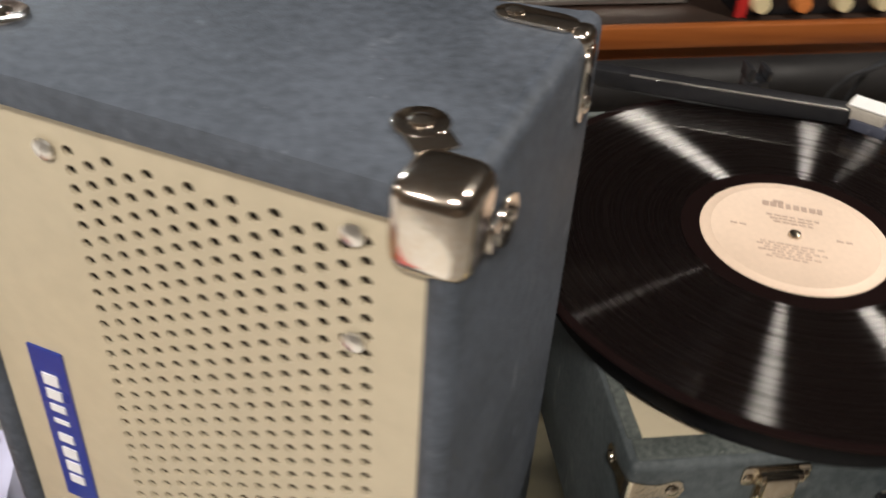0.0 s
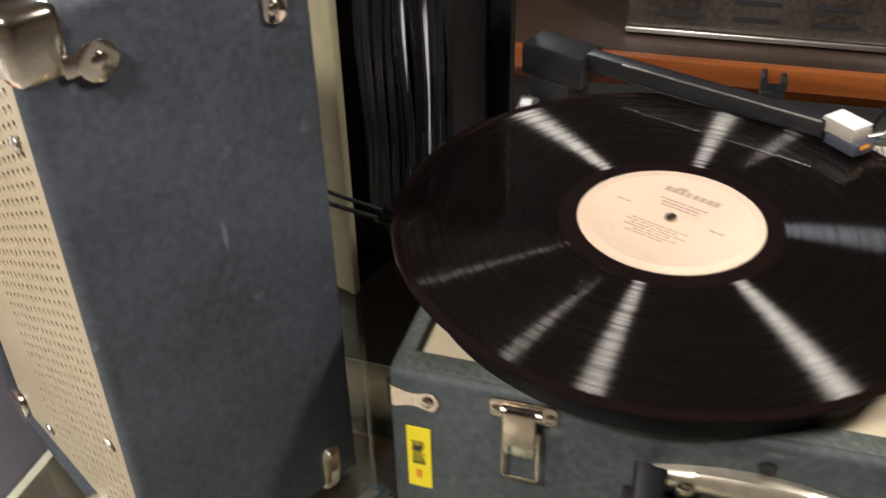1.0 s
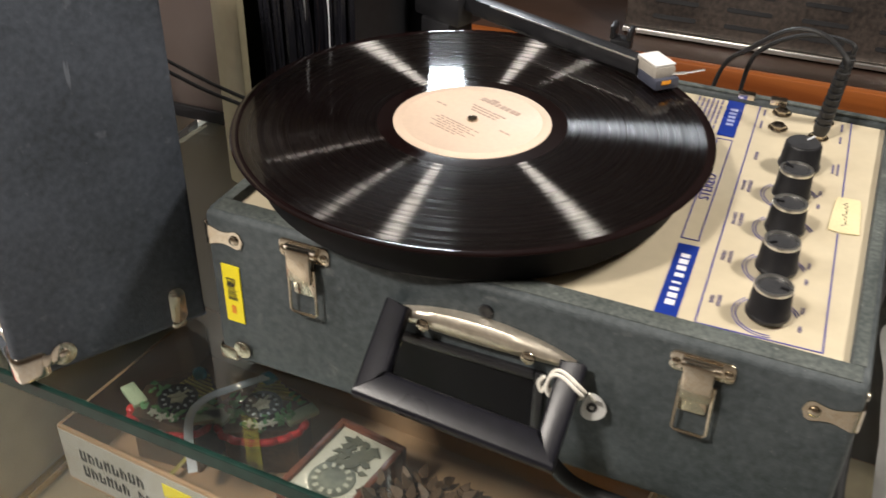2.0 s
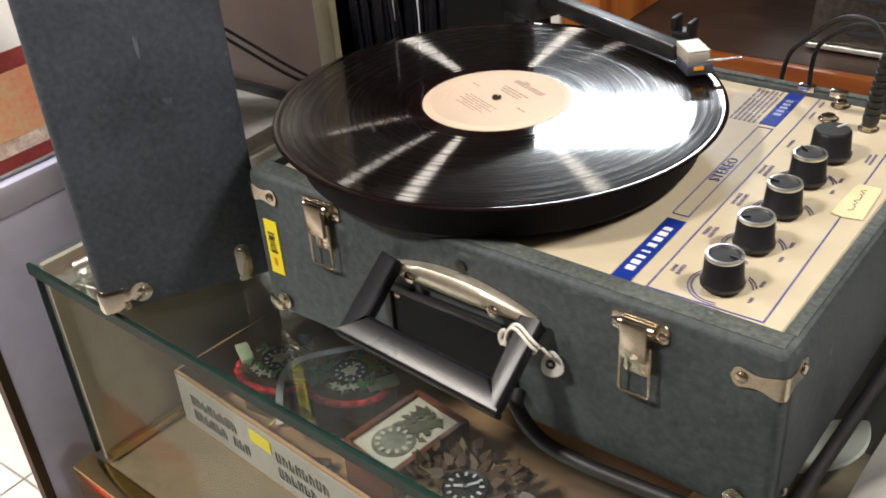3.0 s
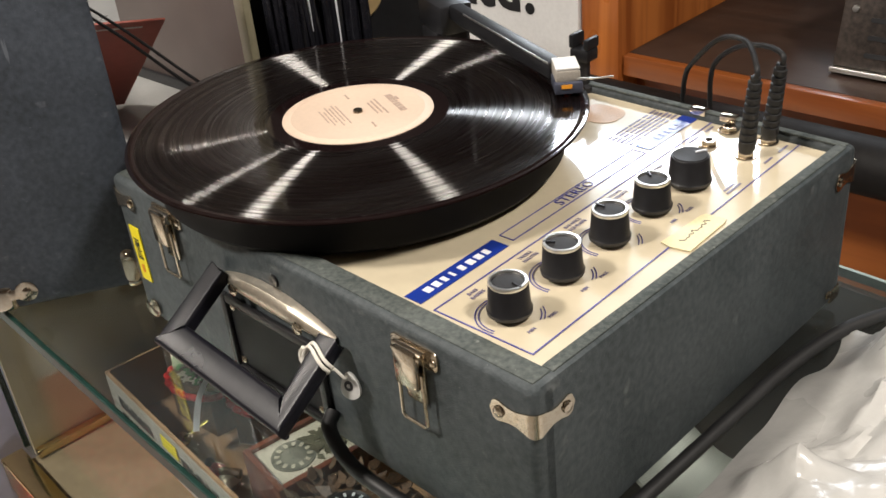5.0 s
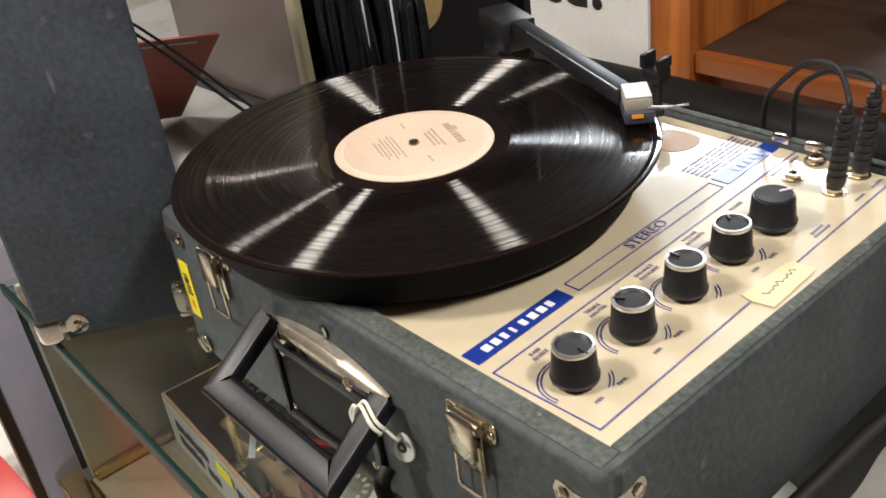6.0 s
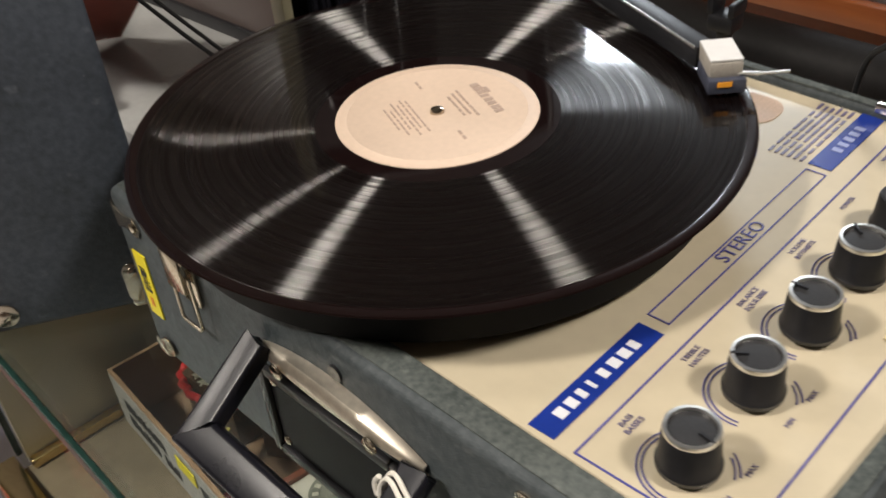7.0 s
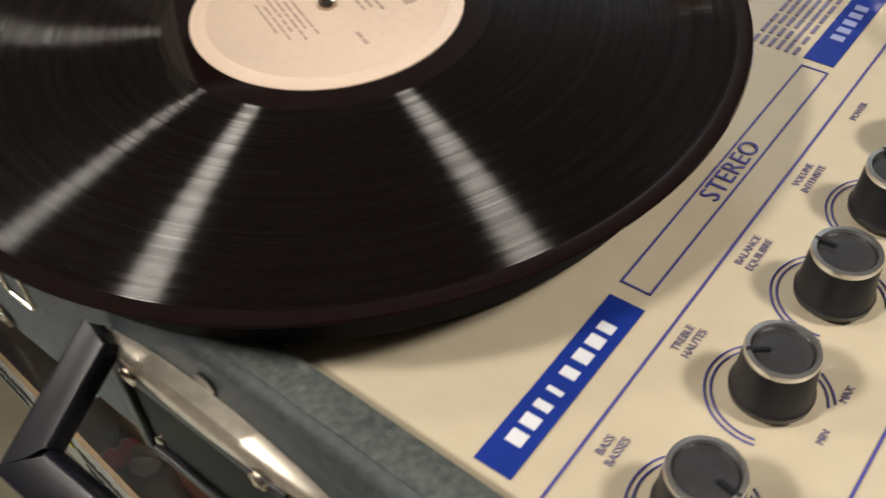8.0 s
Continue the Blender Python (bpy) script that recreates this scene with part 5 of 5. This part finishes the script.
def frame_clock(at, turn, w=0.066, d=0.092):
    m = Matrix.Translation(at) @ pose(0, 0, 0, 0, 0, turn)
    c = thing("framed_clock", "small framed clock with a cream face, lying in the carton", "clock", at, "small clocks")
    for a in ((-w / 2, w / 2, -d / 2, -d / 2 + 0.006), (-w / 2, w / 2, d / 2 - 0.006, d / 2), (-w / 2, -w / 2 + 0.006, -d / 2 + 0.006, d / 2 - 0.006), (w / 2 - 0.006, w / 2, -d / 2 + 0.006, d / 2 - 0.006)):
        part("frame_bar", box(*a, -0.0325, 0.026, 0.0012, m=m), REDWOOD, c)
    part("face", box(-w / 2 + 0.005, w / 2 - 0.005, -d / 2 + 0.005, d / 2 - 0.005, 0.001, 0.022, m=m), material("cream_card", (0.66, 0.60, 0.48), 0.6, var=0.06), c, "cream card face", smooth=False)
    part("dial", turned([(0.0, 0.0225), (0.0100, 0.0225), (0.0185, 0.0232), (0.0195, 0.0228), (0.0195, 0.022)], m @ Matrix.Translation((0, -0.014, 0)), 36), material("grey_engraving", (0.10, 0.10, 0.075), 0.55, var=0.5, scale=400, second=(0.30, 0.29, 0.22)), c, "engraved grey dial")
    bm = None
    for i in range(12):
        bm = box(0.0118, 0.0165, -0.0016, 0.0016, 0.0234, 0.0238, m=m @ Matrix.Translation((0, -0.014, 0)) @ pose(0, 0, 0, 0, 0, 30 * i), bm=bm)
    part("numerals", bm, material("cream_numerals", (0.55, 0.5, 0.38), 0.5), c, smooth=False)
    bm = None
    for i in range(70):
        q = Matrix.Translation((random.uniform(-0.014, 0.014), random.uniform(0.002, 0.030), 0.0222 + random.uniform(0, 0.001))) @ pose(0, 0, 0, 0, 0, random.uniform(0, 360))
        bm = plate([(0, 0), (0.003, 0.003), (0.009, 0), (0.003, -0.003)], 0, 0.0010, 0, m @ q, bm)
    part("carved_figures", bm, material("grey_relief", (0.12, 0.11, 0.07), 0.5, var=0.4, scale=300), c, "grey relief above the dial", smooth=False, kind="stuff")
    return c


frame_clock(Vector((-0.2330, 0.0735, CZ + 0.0128)), -10)


def carved_clock(at, turn):
    m = Matrix.Translation(at) @ pose(0, 0, 0, 0, 0, turn)
    c = thing("carved_clock", "dark carved wooden cuckoo clock with leaves round a black dial", "clock", at, "small clocks")
    part("body", plate([(-0.028, -0.030), (0.028, -0.030), (0.030, 0.020), (0.0, 0.040), (-0.030, 0.020)], -0.0325, 0.020, 0.003, m), CARVED, c)
    bm = None
    for i in range(170):
        a, r = random.uniform(0, 6.28), random.uniform(0.022, 0.050)
        q = Matrix.Translation((r * math.cos(a), r * math.sin(a), 0.016 + random.uniform(-0.006, 0.010))) @ pose(0, 0, 0, random.uniform(-40, 40), random.uniform(-40, 40), math.degrees(a) + random.uniform(-40, 40))
        bm = plate([(0, 0), (0.004, 0.0045), (0.010, 0.003), (0.016, 0), (0.010, -0.003), (0.004, -0.0045)], 0, 0.0016, 0, m @ q, bm)
    part("leaf_carving", bm, CARVED, c, "carved oak leaves", smooth=False, kind="stuff")
    part("dial", turned([(0, 0.024), (0.017, 0.024), (0.019, 0.026), (0.020, 0.022)], m, 32), DARKINK, c, "black dial")
    bm = None
    for i in range(12):
        bm = box(0.0118, 0.0158, -0.0011, 0.0011, 0.0262, 0.0266, m=m @ pose(0, 0, 0, 0, 0, 30 * i), bm=bm)
    part("numerals", bm, WHITE, c, smooth=False)
    part("hand", box(-0.002, 0.012, -0.0012, 0.0012, 0.0268, 0.0276, m=m @ pose(0, 0, 0, 0, 0, 80)), WHITE, c)
    part("hand", box(-0.002, 0.009, -0.0012, 0.0012, 0.0268, 0.0276, m=m @ pose(0, 0, 0, 0, 0, 240)), WHITE, c)
    return c


carved_clock(Vector((-0.1500, 0.0460, CZ + 0.0128)), -30)
bits = thing("figurine", "small red, white and brown painted wooden ornament among the clocks", "ornament", BM @ Vector((0.150, 0.045, FZ)))
part("body", turned([(0, 0), (0.008, 0.001), (0.010, 0.008), (0.006, 0.014), (0.009, 0.020), (0.006, 0.027), (0, 0.030)], BM @ Matrix.Translation((0.150, 0.042, FZ)) @ pose(0, 0, 0, 60, 20, 0) @ Matrix.Translation((0, 0, 0.012)), 16), RED, bits)
part("base", turned([(0, 0), (0.010, 0), (0.012, 0.006), (0.007, 0.012), (0, 0.013)], BM @ Matrix.Translation((0.165, 0.030, FZ)), 16), CARDWHITE, bits)
part("wing", tube([BM @ Vector((0.132, 0.030, FZ + 0.006)), BM @ Vector((0.150, 0.024, FZ + 0.012)), BM @ Vector((0.172, 0.040, FZ + 0.010))], 0.005, 8), CARVED, bits)
pend = thing("pendulum", "yellow-green brass pendulum lying in the carton", "pendulum", BM @ Vector((0.08, 0.04, FZ)))
part("rod", tube([BM @ Vector((0.110, 0.125, FZ + 0.030)), BM @ Vector((0.092, 0.070, FZ + 0.020)), BM @ Vector((0.082, 0.030, FZ + 0.006))], 0.0022, 8, flat=0.4), material("yellowed_brass", (0.45, 0.38, 0.10), 0.35, metal=0.6), pend)
part("bob", turned([(0, 0), (0.010, 0.001), (0.011, 0.004), (0, 0.006)], BM @ Matrix.Translation((0.080, 0.026, FZ)), 24), BRASS, pend)

dish = thing("dish", "white glazed dish standing under the glass", "dish", (0.030, 0.300, DZ))
part("bowl", turned([(0, 0.0), (0.030, 0.0), (0.034, 0.006), (0.056, 0.026), (0.068, 0.034), (0.066, 0.036), (0.052, 0.029), (0.028, 0.008), (0, 0.006)], Matrix.Translation((0.030, 0.290, DZ + 0.0003)), 40), material("white_glaze", (0.66, 0.66, 0.60), 0.15, var=0.04), dish)

# ---- plastic bag beside the player ----


def crumple(x0, x1, y0, y1, base, height, n, seed):
    bm = bmesh.new()
    grid = []
    for i in range(n + 1):
        row = []
        for j in range(n + 1):
            u, v = i / n, j / n
            x, y = x0 + (x1 - x0) * u, y0 + (y1 - y0) * v
            p = Vector((x * 9, y * 9, seed))
            fold = abs(noise.noise(p)) * 0.7 + abs(noise.noise(p * 2.3)) * 0.4 + abs(noise.noise(p * 5.1)) * 0.15
            edge = min(1.0, 5.5 * min(u, 1 - u, v, 1 - v))
            row.append(bm.verts.new((x + 0.02 * noise.noise(p * 1.7), y + 0.02 * noise.noise(p * 1.9 + Vector((5, 0, 0))), base + 0.001 + height * edge * (0.45 + fold))))
        grid.append(row)
    for i in range(n):
        for j in range(n):
            bm.faces.new((grid[i][j], grid[i + 1][j], grid[i + 1][j + 1], grid[i][j + 1]))
    return bm


solo("plastic_bag", crumple(0.136, 0.420, -0.030, 0.262, GL, 0.066, 60, 3.0), PLASTICBAG, "crumpled milky plastic bag lying on the glass", "bag")

# ---- leaning sleeve and grey lid beyond the speaker ----
SA, SB = Vector((-0.5220, 0.2000, 1.0870)), Vector((-0.6840, 0.2160, 0.9580))
su = (SB - SA).normalized()
sv = (Vector((-0.023, -0.098, 0.017)) - su * su.dot(Vector((-0.023, -0.098, 0.017)))).normalized()
LM = Matrix((sv, su, sv.cross(su))).transposed().to_4x4()
LM.translation = SA
sleeve = thing("record_sleeve", "brick-red printed record sleeve leaning behind the speaker", "record sleeve", SB)
part("card", box(0, 0.130, 0, 0.205, -0.001, 0.001, m=LM), SLEEVE, sleeve, smooth=False)
bm = box(0.020, 0.105, 0.010, 0.0125, -0.0016, -0.0011, m=LM)
bm = box(0.030, 0.070, 0.060, 0.064, -0.0016, -0.0011, m=LM, bm=bm)
bm = box(0.066, 0.070, 0.064, 0.100, -0.0016, -0.0011, m=LM, bm=bm)
bm = box(0.060, 0.110, 0.036, 0.052, -0.0016, -0.0011, m=LM, bm=bm)
part("pale_print", join(bm, box(0.020, 0.105, 0.010, 0.0125, 0.0011, 0.0016, m=LM)), CARDWHITE, sleeve, "pale lines and blocks of print", smooth=False)
table = thing("side_table", "grey laminate side table beside the counter", "table", (-0.83, 0.29, 0))
part("tabletop", box(-1.15, -0.512, 0.120, 0.46, GL - 0.022, GL, 0.002), material("pale_grey_laminate", (0.34, 0.34, 0.33), 0.3, var=0.06), table)
for tx, ty in ((-1.12, 0.15), (-0.54, 0.15), (-1.12, 0.43), (-0.54, 0.43)):
    part("leg", box(tx - 0.015, tx + 0.015, ty - 0.015, ty + 0.015, 0, GL - 0.0222), BLACK, table)
lid = thing("dust_cover", "smoky grey plastic cover standing on the counter", "dust cover", (-0.60, 0.29, GL))
part("flange", box(-0.785, -0.430, 0.2795, 0.2845, GL + 0.0003, GL + 0.0130, 0.001), BLACK, lid, "black flange along the foot of the cover")
part("shell", box(-0.78, -0.435, 0.285, 0.335, GL + 0.0003, 1.36, 0.006), material("smoky_taupe_plastic", (0.115, 0.090, 0.082), 0.32, var=0.08, scale=6), lid)

# ---- lavender cabinet beside the counter ----
cab = thing("lavender_cabinet", "lavender-grey painted cabinet with a dark edge strip", "cabinet", (-0.85, 0.2, 0))
part("side_panel", box(-0.590, -0.560, -0.094, 0.115, 0.0, 0.972, 0.002), LAVENDER, cab)
part("top_board", box(-0.760, -0.560, -0.094, 0.115, 0.9725, 1.000, 0.002), LAVENDER, cab)
part("back_panel", box(-0.760, -0.5905, 0.090, 0.115, 0.0, 0.972), LAVENDER, cab)
part("edge_strip", box(-0.566, -0.556, -0.104, -0.0945, 0.0, 1.001), material("dark_brown_edge", (0.06, 0.035, 0.025), 0.5), cab, "dark brown edge strip", smooth=False)
GOLD = material("golden_picture", (0.86, 0.62, 0.34), 0.35, var=0.4, scale=60, second=(0.62, 0.20, 0.12))
SPECKLE = material("speckled_print", (0.42, 0.22, 0.20), 0.4, var=0.4, scale=260, second=(0.78, 0.70, 0.62))
MAROON = material("dark_red_print", (0.20, 0.035, 0.035), 0.35, var=0.2, scale=60)
for i, (mx, tilt, height) in enumerate(((-0.5720, 50, 0.225), (-0.6120, 51, 0.260), (-0.6500, 52, 0.285))):
    m = Matrix.Translation((mx, 0.01, 1.0008)) @ pose(0, 0, 0, 0, -tilt, 2 * i)
    mag = thing("magazine", "colourful magazine with a golden picture, standing on the lavender cabinet", "magazine", (mx, 0.01, 1.0008), "magazines")
    part("cover", box(-0.004, 0.004, -0.100, 0.095, 0.001, height, 0.0006, m=m), CARDWHITE, mag, "white printed cover")
    part("lower_band", box(0.0041, 0.0045, -0.099, 0.094, 0.002, 0.014, m=m), MAROON, mag, "dark red band along the foot", smooth=False)
    part("speckled_band", box(0.0041, 0.0045, -0.099, 0.094, 0.0142, 0.028, m=m), SPECKLE, mag, "speckled pink band", smooth=False)
    part("picture", box(0.0041, 0.0045, -0.099, 0.094, 0.0282, 0.092, m=m), GOLD, mag, "golden printed picture", smooth=False)
    part("title_band", box(0.0041, 0.0045, -0.099, 0.094, 0.0922, 0.112, m=m), MAROON, mag, "dark red title band", smooth=False)
crate = thing("red_crate", "bright red plastic crate on the tiled floor", "crate", (-1.35, -0.2, 0))
part("shell", box(-1.60, -1.10, -0.42, 0.030, 0, 0.10, 0.006), RED, crate)

# ---- bookcase with old amplifiers behind the counter ----
case2 = thing("bookcase", "orange varnished pine bookcase with a dark brown shelf", "bookcase", (0.2, 1.3, 0))
part("side_panel", box(-0.645, -0.570, 1.045, 1.70, 0.0, 1.22, 0.003), ORANGE, case2, "orange varnished side panel")
part("shelf", box(-0.568, 1.60, 1.075, 1.70, 0.740, 0.770), DARKTOP, case2, "scuffed dark brown shelf", smooth=False)
part("shelf_edge", box(-0.568, 1.60, 1.055, 1.074, 0.735, 0.771, 0.003), ORANGE_X, case2, "orange varnished shelf edge")
part("apron", box(-0.568, 1.60, 1.100, 1.120, 0.0, 0.7345), ORANGE_X, case2, "orange front below the shelf", smooth=False)
part("back", box(-0.568, 1.60, 1.70, 1.715, 0.0, 1.22), DARKTOP, case2, "dark back board", smooth=False)
bench = thing("padded_bar", "long black padded bar behind the counter", "padded bar", (0.2, 0.92, 0))
part("pad", tube([(-1.10, 0.925, 0.742), (1.5, 0.925, 0.742)], 0.040, 24, smooth=False), material("black_vinyl_pad", (0.010, 0.009, 0.009), 0.62, var=0.3, scale=30, bump=0.1, spec=0.3), bench)
for bx in (-1.0, 0.2, 1.4):
    part("leg", box(bx - 0.02, bx + 0.02, 0.91, 0.94, 0, 0.71), BLACK, bench)
amp = thing("amplifier", "grimy dark metal amplifier with rows of vent slots, on the shelf", "amplifier", (0.05, 1.25, 0.77))
AM = Matrix.Translation((-0.250, 1.140, 0.7705)) @ pose(0, 0, 0, -12, 0, 0)
part("body", box(0, 0.50, 0.004, 0.22, 0.012, 0.20, 0.004, m=AM), AMPGREY, amp)
part("lip", box(0, 0.50, -0.006, 0.012, 0.004, 0.012, 0.001, m=AM), SILVER, amp, "dull metal lower lip")
for row in range(3):
    for i in range(4):
        u = 0.05 + i * 0.115
        part("vent_slot", plate(rounded(0.070, 0.007, 0.003, 4, u + 0.03, 0.035 + row * 0.026), 0.0, 0.0012, 0, AM @ Matrix.Translation((0, 0.0042, 0)) @ FRONT), DARKINK, amp)
for u in (0.02, 0.48):
    part("screw", turned([(0.006, 0), (0.005, 0.003), (0, 0.0035)], AM @ Matrix.Translation((u, 0.004, 0.10)) @ pose(0, 0, 0, 90, 0, 0), 12), SILVER, amp)
part("foot", box(0.02, 0.05, 0.02, 0.20, 0.0, 0.013, m=Matrix.Translation((-0.25, 1.140, 0.7702))), RUBBER, amp)
part("foot", box(0.44, 0.47, 0.02, 0.20, 0.0, 0.013, m=Matrix.Translation((-0.25, 1.140, 0.7702))), RUBBER, amp)
radio = thing("radio", "black-faced radio with a red edge and cream and orange knobs", "radio", (0.55, 1.3, 0.77))
part("body", box(0.315, 0.85, 1.090, 1.40, 0.7712, 0.98, 0.004), BLACK, radio)
part("red_edge", box(0.312, 0.330, 1.083, 1.0898, 0.7712, 0.98, 0.001), RED, radio, "red edge strip")
for i, mat in enumerate((NOTE, material("orange_knob", (0.65, 0.22, 0.06), 0.4), NOTE, NOTE)):
    part("knob", turned([(0, 0.018), (0.013, 0.018), (0.016, 0.010), (0.017, 0), (0, 0)], Matrix.Translation((0.350 + i * 0.070, 1.090, 0.795)) @ pose(0, 0, 0, 90, 0, 0), 24), mat, radio)
sign = thing("white_carton", "large white carton with heavy black lettering beside the bookcase", "box", (-0.95, 1.2, 0))
part("carton", box(-1.30, -0.6475, 1.040, 1.40, 0.0, 1.10, 0.003), CARDWHITE, sign)
part("lettering", letters("Ltd.", 0.115, Matrix.Translation((-0.836, 1.0392, 0.858)) @ pose(0, 0, 0, 90, 0, 0), depth=0.001, spacing=1.1, bold=0.0035), DARKINK, sign, "black letters", smooth=False)
bm = None
for i in range(6):
    bm = box(-1.15 + i * 0.062, -1.110 + i * 0.062, 1.0386, 1.0394, 0.66, 0.725, bm=bm)
part("lettering_blocks", bm, DARKINK, sign, "row of black blocks", smooth=False)

# ---- floor tiles, last ----
tile_me = None
for i in range(-3, 3):
    for j in range(-3, 3):
        if tile_me is None:
            first_tile = part("tile", box(-0.198, 0.198, -0.198, 0.198, -0.004, 0.0, 0.001, segs=1), TILE, floor, smooth=False)
            tile_me = first_tile.data
            first_tile.location = (-1.6 + i * 0.4, j * 0.4, 0)
        else:
            t = new("tile", tile_me)
            t.parent = floor
            t.location = (-1.6 + i * 0.4, j * 0.4, 0)
